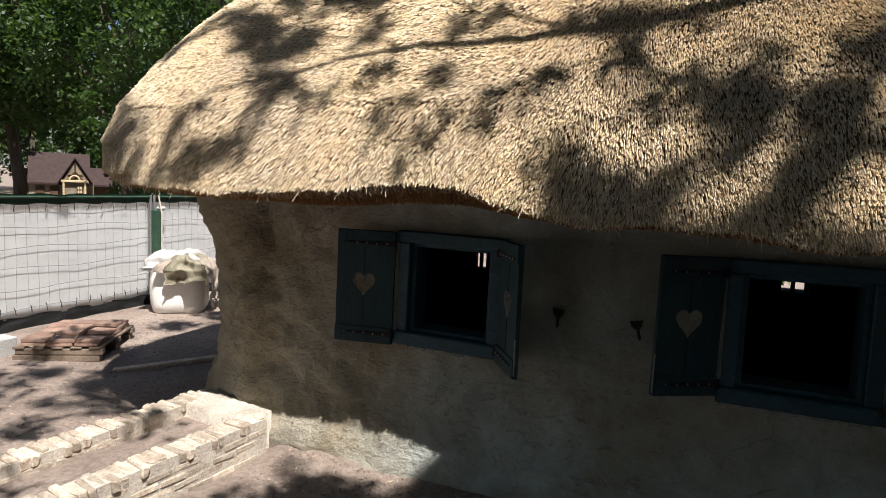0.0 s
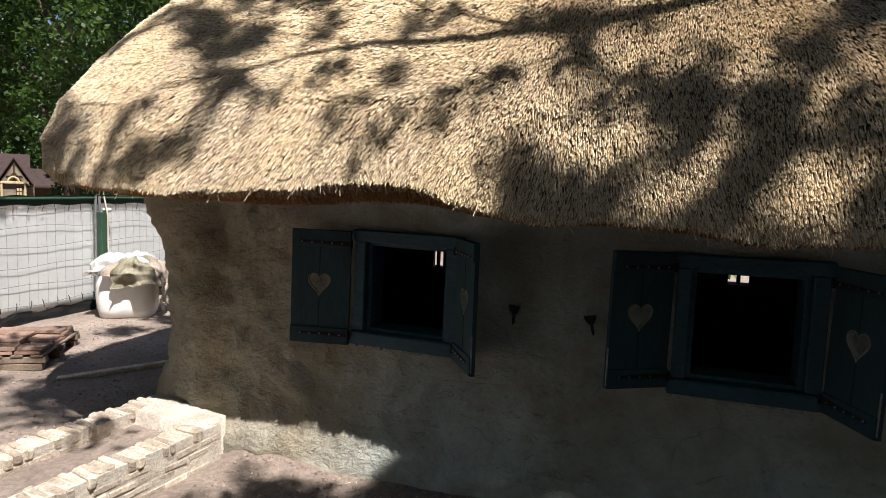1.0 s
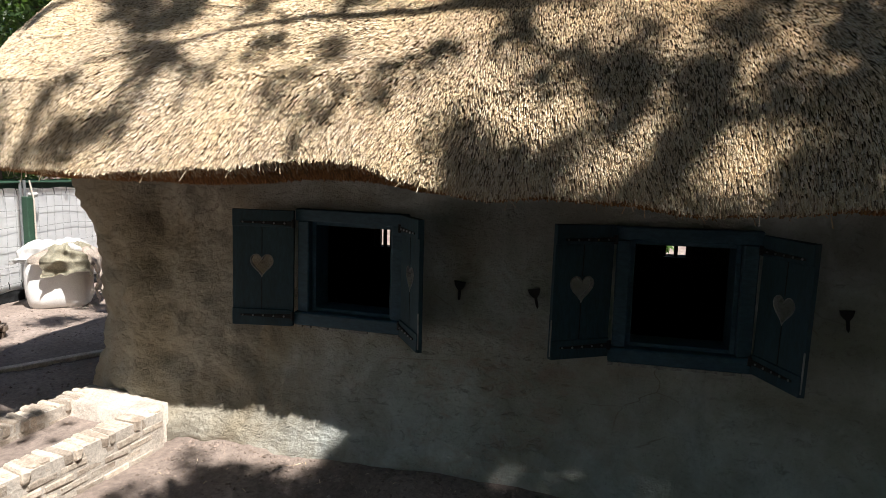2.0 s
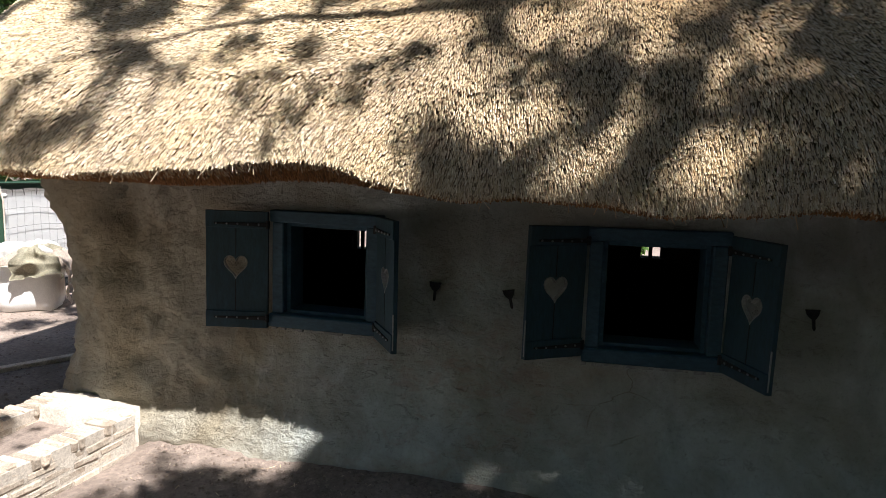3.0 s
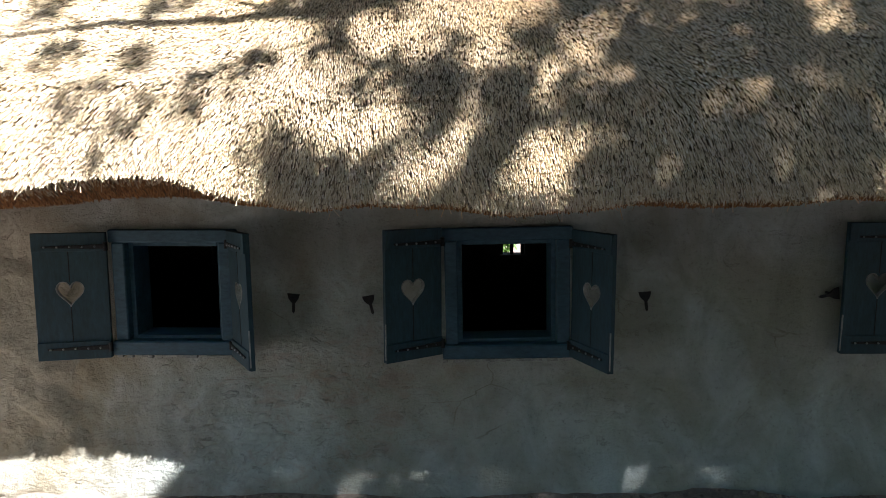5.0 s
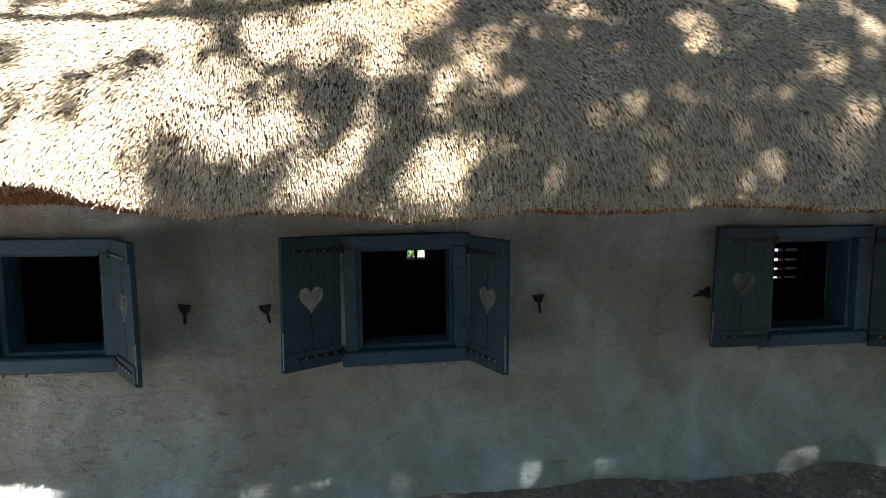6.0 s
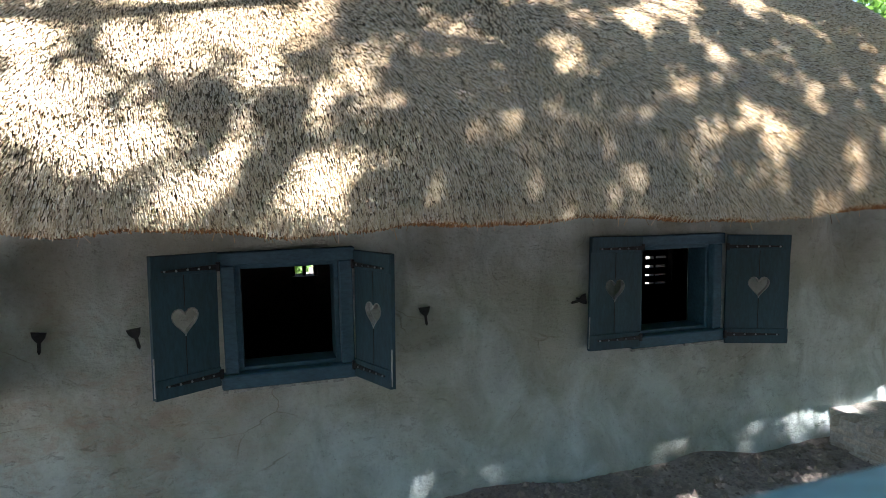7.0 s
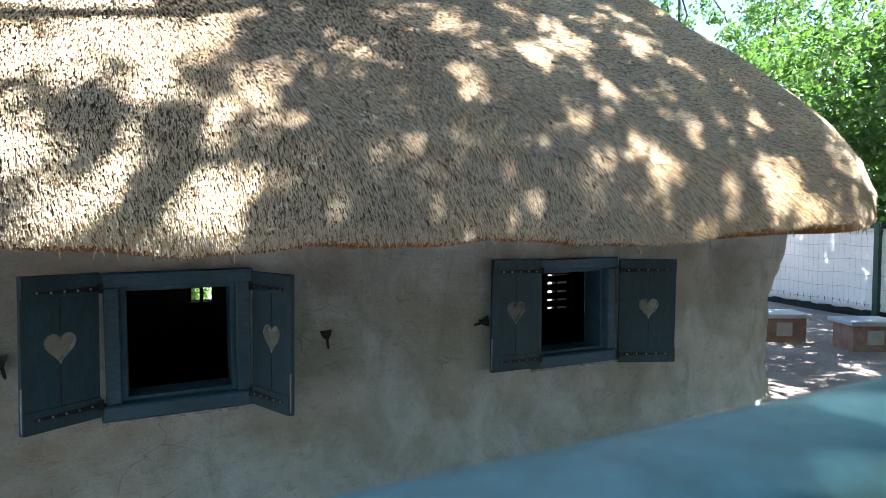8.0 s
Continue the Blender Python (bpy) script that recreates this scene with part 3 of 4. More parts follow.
YH = FRONT - 0.09
build_shutter((-1.725, YH, 0.984), 14, -1, 0.435, 0.835, "dark blue boarded shutter with a heart cut-out, swung back", 0.8)
build_shutter((-0.895, YH, 0.985), 56, 1, 0.405, 0.84, "dark blue boarded shutter with a heart cut-out, half open", -0.5)
build_shutter((0.47, YH, 0.995), 33, -1, 0.41, 0.835, "dark blue boarded shutter with a heart cut-out, ajar from the wall", 0.4)
build_shutter((1.335, YH, 0.972), 65, 1, 0.395, 0.84, "dark blue boarded shutter with a heart cut-out, half open", 0.8)
build_shutter((3.50, YH, 0.985), 3, -1, 0.45, 0.85, "dark blue boarded shutter with a heart cut-out, folded flat", 0.9)
build_shutter((4.30, YH, 0.948), 20, 1, 0.49, 0.87, "dark blue boarded shutter with a heart cut-out, swung back", 0.3)


def build_hook(x, z, turn):
    hook = empty("shutter_hook", "black iron shutter turn-button on a wall pin", "hook", "shutter hooks", m=pose(x, FRONT - 0.03, z, 0, turn, 0))
    hook.scale = (1.3, 1.0, 1.35)
    bm = bmesh.new()
    tube(bm, [(0, 0.06, 0), (0, -0.045, 0)], 0.007, 8)
    part("pin", bm, IRON, hook)
    bm = bmesh.new()
    pts = [(-0.031, 0.031), (0.031, 0.028), (0.024, 0.004), (0.013, -0.012), (0.0085, -0.016), (0.009, -0.058), (0.003, -0.068), (-0.004, -0.056), (-0.005, -0.015), (-0.014, -0.008), (-0.026, 0.008)]
    a = [bm.verts.new((p, -0.045, q)) for p, q in pts]
    b = [bm.verts.new((p, -0.056, q)) for p, q in pts]
    bm.faces.new(a)
    bm.faces.new(b[::-1])
    for i in range(len(pts)):
        j = (i + 1) % len(pts)
        bm.faces.new((a[j], a[i], b[i], b[j]))
    bmesh.ops.recalc_face_normals(bm, faces=bm.faces)
    part("button", bm, IRON, hook)


for x, z, turn in ((-0.499, 1.36, 4), (0.004, 1.345, -12), (1.806, 1.358, -6), (3.012, 1.373, 80)):
    build_hook(x, z, turn)


# ---- railing beside the camera ----
def build_railing():
    rail = empty("platform_railing", "glossy teal painted timber railing of a viewing platform", "railing", m=pose(0.74, 1.146, 0, 0, 0, 3))
    top_z, half = 1.999, 0.062
    bm = bmesh.new()
    prof = [(half * math.copysign(abs(math.cos(a)) ** 0.6, math.cos(a)), top_z - 0.03 + 0.03 * math.sin(a) ** 0.6) for a in np.linspace(0, math.pi, 21)]
    prof += [(-half, top_z - 0.09), (half, top_z - 0.09)]
    ends = [[bm.verts.new((x, y, z)) for y, z in prof] for x in (0.0, 3.2)]
    for i in range(len(prof)):
        j = (i + 1) % len(prof)
        bm.faces.new((ends[0][i], ends[0][j], ends[1][j], ends[1][i]))
    bm.faces.new(ends[0])
    bm.faces.new(ends[1])
    bmesh.ops.recalc_face_normals(bm, faces=bm.faces)
    top = part("top_rail", bm, RAIL_PAINT, rail, smooth=True)
    top.data.set_sharp_from_angle(angle=radians(50))
    for x in (0.05, 1.6, 3.1):
        bm = bmesh.new()
        box(bm, x - 0.035, x + 0.035, -0.024, 0.046, -0.05, top_z - 0.09, 0.005)
        part("post", bm, RAIL_PAINT, rail)
    for z in (1.05, 1.35, 1.65):
        bm = bmesh.new()
        box(bm, 0.0, 3.2, -0.05, -0.025, z, z + 0.14, 0.004)
        part("board", bm, RAIL_PAINT, rail)


build_railing()


# ---- building site fence ----
def build_fence(foot, angle, length, height, label, group):
    """A panel of wire mesh on round posts with a white sheet tied behind it. foot: its left end; angle: its run in plan."""
    f = empty("wire_fence", label, "fence", group, m=pose(*foot, 0, 0, angle))
    for x in (0.02, length - 0.02):
        bm = bmesh.new()
        tube(bm, [(x, 0, -0.05), (x, 0, height)], 0.021, 10)
        part("post", bm, STEEL, f)
    bm = bmesh.new()
    tube(bm, [(0.03, 0, height - 0.03), (length - 0.03, 0, height - 0.03)], 0.018, 8)
    part("top_tube", bm, GREEN_HEM, f)
    rnd = random.Random(round(foot[0] * 7 + foot[1]))
    for k in range(6):
        z = height * (0.14 + 0.155 * k)
        bm = bmesh.new()
        ph = rnd.uniform(0, 6)
        pts = [(length * i / 24, -0.012, z + 0.02 * math.sin(i * 0.55 + ph) + rnd.uniform(-0.004, 0.004)) for i in range(25)]
        tube(bm, pts, 0.0032, 5)
        part("line_wire", bm, WIRE, f)
    x = 0.08
    while x < length - 0.05:
        bm = bmesh.new()
        tube(bm, [(x + rnd.uniform(-0.012, 0.012), -0.014, height * (0.12 + 0.8 * i / 4)) for i in range(5)], 0.0017, 4)
        part("upright_wire", bm, WIRE, f)
        x += 0.145
    for zz in (0.13, 0.9):
        x = 0.1
        while x < length - 0.05:
            bm = bmesh.new()
            dx = rnd.uniform(-0.02, 0.02)
            tube(bm, [(x, -0.02, height * zz - 0.04), (x + dx, -0.03, height * zz + 0.03), (x + dx * 1.5, -0.018, height * zz + 0.07)], 0.006, 5)
            part("tie", bm, BLACK_SKIRT, f)
            x += 0.21
    # sheet with slack folds, its hem and skirt
    def cloth(name, z0, z1, material, y=0.03, ridge=0.01):
        bm = bmesh.new()
        nx, nz = 46, 12
        g = [[bm.verts.new((length * i / nx, y + ridge * noise.noise(Vector((i * 0.35, j * 0.16, foot[1]))) + 0.006 * noise.noise(Vector((i * 1.1, j * 0.5, 3))), z0 + (z1 - z0) * j / nz + (0.012 * math.sin(i * 0.9) if j in (0, nz) else 0))) for i in range(nx + 1)] for j in range(nz + 1)]
        for j in range(nz):
            for i in range(nx):
                bm.faces.new((g[j][i], g[j][i + 1], g[j + 1][i + 1], g[j + 1][i]))
        bmesh.ops.solidify(bm, geom=bm.faces[:], thickness=0.003)
        part(name, bm, material, f, smooth=True)
    cloth("sheet", 0.13, height - 0.12, SHEET)
    cloth("green_hem", height - 0.125, height + 0.01, GREEN_HEM, 0.024, 0.008)
    cloth("skirt", -0.04, 0.15, BLACK_SKIRT, 0.02, 0.03)
    return f


LF = "wire fence panel hung with white sheeting, green at the top"
build_fence((-7.98, 4.76, 0.0), 90, 3.55, 1.79, LF, "site fence")
build_fence((-8.00, 8.36, 0.0), 90, 3.55, 1.79, LF, "site fence")
build_fence((-7.92, 1.2, 0.0), 90, 3.5, 1.79, LF, "site fence")
RF = "wire fence panel hung with pale sheeting in the shade"
build_fence((16.06, 12.6, 0.0), -100.4, 3.5, 2.13, RF, "far site fence")
build_fence((15.42, 9.13, 0.0), -100.4, 3.5, 2.13, RF, "far site fence")
build_fence((16.70, 16.07, 0.0), -100.4, 3.5, 2.13, RF, "far site fence")
post = empty("fence_post", "dark green timber fence post with a pale cap", "post")
bm = bmesh.new()
box(bm, -7.96, -7.85, 8.28, 8.42, -0.05, 1.55, 0.01)
part("shaft", bm, GREEN_HEM, post)
bm = bmesh.new()
box(bm, -7.95, -7.84, 8.36, 8.50, 1.54, 1.61, 0.03, None, 0.012)
part("cap", bm, CONCRETE, post)
bm = bmesh.new()
tube(bm, [(-7.88, 8.36, 1.79), (-7.82, 8.37, 1.5), (-7.83, 8.38, 1.0), (-7.82, 8.38, 0.6)], 0.012, 6)
part("cord", bm, CLOTH_PINK, post)
bm = bmesh.new()
box(bm, 15.24, 15.36, 9.02, 9.14, -0.05, 2.16, 0.01)
tagged(new("fence_post", finish(bm, "fence_post", GREEN_HEM)), "dark green timber fence post with a pale cap", "post")


# ---- bulk bag with cloths ----
def lump(name, centre, size, material, parent, seed, power=3.0, rough=0.06, cut=None, seg=28):
    bm = bmesh.new()
    bmesh.ops.create_uvsphere(bm, u_segments=seg, v_segments=seg // 2, radius=1)
    for v in bm.verts:
        c = v.co
        k = (abs(c.x) ** power + abs(c.y) ** power + abs(c.z) ** power) ** (1 / power)
        c = c / k
        n = 1 + rough * noise.noise(c * 2.1 + Vector((seed, 0, 0))) + rough * 0.6 * noise.noise(c * 5.3 + Vector((0, seed, 0)))
        v.co = Vector((c.x * size[0], c.y * size[1], c.z * size[2])) * n + Vector(centre)
        if cut is not None:
            v.co.z = max(v.co.z, cut + 0.04 * noise.noise(c * 4 + Vector((seed, 2, 0))))
    return part(name, bm, material, parent, smooth=True)


def drape(name, centre, half, reach, material, parent, seed, fold=0.035, thick=0.012):
    """A crumpled cloth over a block: half is the block's half width and depth, reach how far the cloth runs from the centre to its left, right, front and back."""
    bm = bmesh.new()
    n = 44
    cx, cy, cz = centre
    grid = []
    for j in range(n + 1):
        row = []
        for i in range(n + 1):
            u = -reach[0] + (reach[0] + reach[1]) * i / n
            v = -reach[2] + (reach[2] + reach[3]) * j / n
            edge = 1 + 0.16 * noise.noise(Vector((u * 5, v * 5, seed)))
            u, v = u * edge, v * edge
            over_u, over_v = max(abs(u) - half[0], 0), max(abs(v) - half[1], 0)
            out = 0.10 * (1 - math.exp(-(over_u + over_v) * 9))
            x = math.copysign(min(abs(u), half[0]) + (out if over_u else 0), u)
            y = math.copysign(min(abs(v), half[1]) + (out if over_v else 0), v)
            p = Vector((u * 3.2, v * 3.2, seed))
            ridge = fold * (1 - abs(noise.noise(p * 1.3)) * 3) + fold * 0.6 * noise.noise(p * 3.1)
            z = cz - math.hypot(over_u, over_v) * 0.96 + ridge * (0.5 if over_u or over_v else 1.3)
            k = ridge * (1.3 if over_u or over_v else 0.3)
            row.append(bm.verts.new((cx + x + (k if over_u else 0) * math.copysign(1, u), cy + y + (k if over_v else 0) * math.copysign(1, v), z)))
        grid.append(row)
    for j in range(n):
        for i in range(n):
            bm.faces.new((grid[j][i], grid[j][i + 1], grid[j + 1][i + 1], grid[j + 1][i]))
    bmesh.ops.solidify(bm, geom=bm.faces[:], thickness=thick)
    bmesh.ops.recalc_face_normals(bm, faces=bm.faces)
    return part(name, bm, material, parent, smooth=True)


bag = empty("bulk_bag", "full white woven bulk bag under crumpled pale cloths", "bag", m=pose(-7.33, 8.30, 0, 0, 0, 35))
lump("bag_body", (0, 0, 0.34), (0.40, 0.38, 0.40), BAG, bag, 3.0, 7.0, 0.04)
lump("filling", (-0.06, 0.02, 0.70), (0.36, 0.33, 0.20), BAG, bag, 8.0, 2.6, 0.14)
drape("white_cover", (-0.06, 0.02, 0.86), (0.30, 0.27), (0.56, 0.40, 0.44, 0.6), BAG, bag, 2.3, 0.05)
drape("pink_cloth", (0.13, -0.06, 0.80), (0.29, 0.31), (0.38, 0.98, 0.50, 0.4), CLOTH_PINK, bag, 5.1, 0.045)
drape("olive_cloth", (0.16, -0.13, 0.835), (0.16, 0.30), (0.19, 0.30, 0.66, 0.1), CLOTH_OLIVE, bag, 9.4, 0.065)


# ---- pallet with bricks ----
def brick_mesh(name, l, w, h, material, seed):
    rnd = random.Random(seed)
    bm = bmesh.new()
    box(bm, -l / 2, l / 2, -w / 2, w / 2, -h / 2, h / 2, min(l, w, h) * 0.2)
    for v in bm.verts:
        v.co += Vector([rnd.uniform(-0.0045, 0.0045) for _ in range(3)])
    return finish(bm, name, material)


pallet = empty("pallet", "weathered grey wooden pallet lying on the soil", "pallet", m=pose(-6.60, 6.0, 0.0, 0, 0, 32))
for x in (-0.40, -0.2, 0.0, 0.2, 0.40):
    bm = bmesh.new()
    box(bm, x - 0.06, x + 0.06, -0.56, 0.56, 0.118, 0.142, 0.003, None, 0.003)
    part("deck_board", bm, WOOD, pallet)
for y in (-0.5, 0.0, 0.5):
    for z0, z1, shift in ((-0.03, 0.042, 0.0), (0.052, 0.116, 0.03)):
        bm = bmesh.new()
        box(bm, -0.47 + shift, 0.45 + shift, y - 0.05, y + 0.05, z0, z1, 0.004, None, 0.004)
        part("stringer", bm, WOOD, pallet)
flat = [brick_mesh("paving_brick", 0.26, 0.2, 0.04, RED_BRICK, k) for k in range(3)]
rnd = random.Random(4)
for layer in range(3):
    for i in range(-1, 2):
        for j in range(-2, 3):
            if layer == 2 and (i, j) not in ((0, 0), (0, 1), (1, 1), (0, -1)) or layer == 1 and rnd.random() < 0.25:
                continue
            ob = new("paving_brick", rnd.choice(flat))
            ob.matrix_world = pose(-6.57, 6.0, 0, 0, 0, 32) @ pose(i * 0.28 + rnd.uniform(-0.02, 0.02), j * 0.21 + rnd.uniform(-0.02, 0.02), 0.162 + layer * 0.042, 0, 0, rnd.uniform(-8, 8))
            tagged(ob, "flat reddish paving brick stacked on the pallet", "brick", "bricks on the pallet")
bm = bmesh.new()
box(bm, -7.14, -6.88, 5.22, 5.46, -0.02, 0.2, 0.012)
tagged(new("concrete_block", finish(bm, "concrete_block", CONCRETE)), "pale grey concrete block on the soil", "block")


# ---- brick piers by the far fence ----
def build_pier(x, y, turn):
    p = empty("brick_pier", "low dark brick seat pier with a pale stone slab", "pier", "seat piers", m=pose(x, y, 0, 0, 0, turn))
    bm = bmesh.new()
    box(bm, -0.38, 0.38, -0.28, 0.28, -0.05, 0.42, 0.01)
    part("body", bm, RED_BRICK, p)
    bm = bmesh.new()
    box(bm, -0.45, 0.45, -0.34, 0.34, 0.42, 0.5, 0.015)
    part("slab", bm, CONCRETE, p)
    bm = bmesh.new()
    box(bm, -0.16, 0.12, -0.295, -0.275, 0.1, 0.34, 0.004)
    part("plate", bm, CONCRETE, p)
    for k in range(6):
        bm = bmesh.new()
        box(bm, 0.382, 0.392, -0.27, 0.27, 0.0 + k * 0.07, 0.06 + k * 0.07, 0.003)
        part("brick_course", bm, BRICK, p)


build_pier(11.15, 8.45, -25)
build_pier(11.75, 7.25, -25)



# ---- trees ----
def leaf_cloud(name, centres, radius, per, size, material, parent, seed, flat_=0.8):
    """Many small pointed leaves round the given clump centres, in one mesh."""
    rng = np.random.default_rng(seed)
    C = np.repeat(np.asarray(centres, float), per, 0)
    n = len(C)
    d = rng.normal(0, 1, (n, 3))
    d /= np.linalg.norm(d, axis=1, keepdims=True)
    R = np.repeat(np.broadcast_to(radius, (len(centres),)), per)[:, None]
    P = C + d * R * rng.uniform(0.15, 1.0, (n, 1)) ** 0.6 * np.array([1, 1, flat_])
    a = rng.normal(0, 1, (n, 3)) + np.array([0, 0, -0.3])
    a /= np.linalg.norm(a, axis=1, keepdims=True)
    b = np.cross(a, rng.normal(0, 1, (n, 3)) + np.array([0, 0, 1.2]))
    b /= np.linalg.norm(b, axis=1, keepdims=True)
    s = size * rng.uniform(0.6, 1.3, (n, 1))
    V = np.stack([P, P + a * s * 0.5 + b * s * 0.32, P + a * s * 1.05, P + a * s * 0.5 - b * s * 0.32], 1).reshape(-1, 3)
    F = (np.arange(n) * 4)[:, None] + np.array([[0, 1, 2, 3]])
    ob = new(name, arrays(name, V, F, material))
    ob.parent = parent
    return tagged(ob, kind="stuff")


def limb(parent, a, b, r0, r1, rng, bend=0.12, name="limb"):
    a, b = Vector(a), Vector(b)
    L = (b - a).length
    off = Vector(rng.normal(0, bend * L, 3))
    pts = [a.lerp(b, t) + off * (4 * t * (1 - t)) + Vector(rng.normal(0, 0.02 * L, 3)) * (0 if t in (0, 1) else 1) for t in np.linspace(0, 1, 7)]
    bm = bmesh.new()
    tube(bm, pts, [r0 + (r1 - r0) * t for t in np.linspace(0, 1, 7)], 7)
    return part(name, bm, BARK, parent, smooth=True)


def build_tree(x, y, height, spread, low, clumps, per, leaf, material, seed, label, trunk=0.22, clump=0.75):
    rng = np.random.default_rng(seed)
    tree = empty("tree", label, "tree", "trees round the garden", m=pose(x, y, -0.05))
    limb(tree, (0, 0, -0.1), (rng.normal(0, 0.3), rng.normal(0, 0.3), height * 0.8), trunk, trunk * 0.3, rng, 0.02, "trunk")
    u = rng.normal(0, 1, (clumps, 3))
    u /= np.linalg.norm(u, axis=1, keepdims=True)
    r = rng.uniform(0.25, 1, (clumps, 1)) ** 0.5
    c = u * r * np.array([spread, spread, (height - low) / 2]) + np.array([0, 0, (height + low) / 2])
    c *= 1 + 0.12 * rng.normal(0, 1, (clumps, 1)) * np.array([1, 1, 0.2])
    for k in range(9):
        t = c[rng.integers(clumps)] * np.array([0.85, 0.85, 1])
        limb(tree, (0, 0, max(low * 0.8, t[2] * 0.6)), t, trunk * 0.35, 0.03, rng)
    leaf_cloud("crown", c, clump * rng.uniform(0.6, 1.3, clumps), per, leaf, material, tree, seed + 1)
    return tree


OAK = "tall broad-leaved tree with a dense green crown darkened for shade"
for k, (x, y, h, s, low) in enumerate([(-26.6, 18.0, 13, 4.2, 3.4), (-13.0, 15.5, 12, 3.8, 2.8), (-19.5, 17.5, 13, 4.2, 2.6), (-25, 15.0, 13, 4.5, 3.2),
                                       (-17, 23, 14, 4.8, 2.6), (-28, 31, 15, 5.5, 2.4), (-40, 24, 15, 5.5, 2.4), (-38, 38, 16, 6.5, 1.5), (-24, 40, 16, 6.5, 1.5), (-50, 33, 16, 7, 1.5), (-12.5, 27, 14, 4.5, 2.2), (-46, 40, 12, 6.5, 0.2), (-34, 44, 12, 6.5, 0.2), (-22, 48, 12, 6.5, 0.2), (-58, 32, 12, 6.5, 0.2), (-55, 44, 13, 7, 0.2), (-12, 40, 12, 6, 0.2), (-45, 19, 10, 5, 0.2), (-39, 34, 10, 5, 0.2), (-31, 38, 10, 5, 0.2), (-25, 35, 9, 4.5, 0.2), (-54, 26, 11, 6, 0.2)]):
    far = math.hypot(x, y) > 30
    build_tree(x, y, h, s, low, 150 if far else 200, 70 if far else 110, 0.34 if far else 0.17, LEAF_SHADED, 50 + k, OAK, 0.28)
LIT = "leafy shrub-like tree, its green lightened for the sun on it"
for k, (x, y, h, s, low) in enumerate([(20.0, 10.5, 9.0, 2.8, 0.6), (20.8, 13.5, 9.5, 3.2, 0.5), (21.0, 17.0, 10, 3.0, 0.5), (24.5, 10.0, 11, 3.4, 0.6), (25.5, 16.5, 12, 3.8, 0.8), (17.8, 21.5, 12, 3.4, 0.8), (30, 13, 14, 4.5, 1.0), (23, 25, 14, 4.5, 1.0), (33, 22, 16, 5.5, 1.0), (20, 27, 18, 5.5, 1.5), (28, 21, 19, 5.5, 1.5), (38, 15, 21, 6.5, 1.5), (25, 24, 23, 6, 1.5)]):
    build_tree(x, y, h, s, low, 150, 70, 0.2, LEAF_SUNLIT, 90 + k, LIT, 0.14, 0.6)
# unseen trees added behind and beside the camera to cut the sky light
for k, (x, y, h, s, low) in enumerate([(-12, -3.5, 11, 4.2, 0.6), (-5, -7.5, 12, 4.5, 0.6), (1.5, -8.5, 12, 4.5, 0.6), (8.5, -6.5, 12, 4.5, 0.6), (15.5, -5.5, 12, 4.5, 0.6), (-9, -8, 12, 4.5, 2.0), (-2, -13, 14, 5, 1.5), (6, -12, 14, 5, 1.5), (13, -9, 13, 5, 1.5), (19, -2, 13, 4.5, 1.5), (-16, -4, 13, 5, 1.5), (22, 4, 12, 3.5, 1.5), (-21, 4, 13, 4.5, 2.0)]):
    build_tree(x, y, h, s, low, 120, 45, 0.5, LEAF_SHADED, 130 + k, OAK, 0.3, 1.2)

# ---- the big tree over the cottage, unseen, placed so its leaves dapple the roof ----
SKEW = (SUN.x / SUN.z, SUN.y / SUN.z)


# openings in the crown through which the sun reaches the roof, and clumps that stand alone, by where the ray meets the ground
GAPS = [(-0.97, 5.30, 0.08), (-0.5, 5.17, 0.10), (0.12, 5.20, 0.10), (-0.12, 5.63, 0.07), (0.09, 5.83, 0.11), (-0.5, 5.76, 0.10), (-0.97, 5.95, 0.2), (-0.4, 6.22, 0.2),
        (0.64, 6.23, 0.08), (1.52, 6.09, 0.09), (2.16, 6.48, 0.12), (2.91, 6.12, 0.08), (2.52, 5.76, 0.07), (3.2, 5.5, 0.13), (2.55, 6.86, 0.2), (3.44, 6.95, 0.18),
        (1.4, 6.83, 0.12), (1.69, 6.45, 0.08), (1.06, 5.5, 0.02), (3.68, 5.82, 0.09), (4.01, 5.24, 0.12), (4.6, 5.35, 0.2), (4.92, 5.09, 0.1), (4.57, 5.9, 0.09),
        (3.87, 6.71, 0.12), (0.8, 6.77, 0.12), (3.15, 4.97, 0.02), (3.72, 4.95, 0.07), (4.45, 4.98, 0.03), (5.1, 5.0, 0.07)]
ALONE = [(-1.86, 5.66), (-2.14, 5.44), (-2.59, 5.66), (-2.74, 5.39), (-1.06, 5.64), (-1.2, 5.6), (-1.53, 5.84), (-1.4, 5.8), (-1.49, 5.2), (-2.4, 5.28), (-3.4, 5.55), (-3.9, 5.3), (-3.1, 5.72)]


def fine_crown(a, b):
    return -6.2 < a < 6.6 and 4.55 < b < 8.0


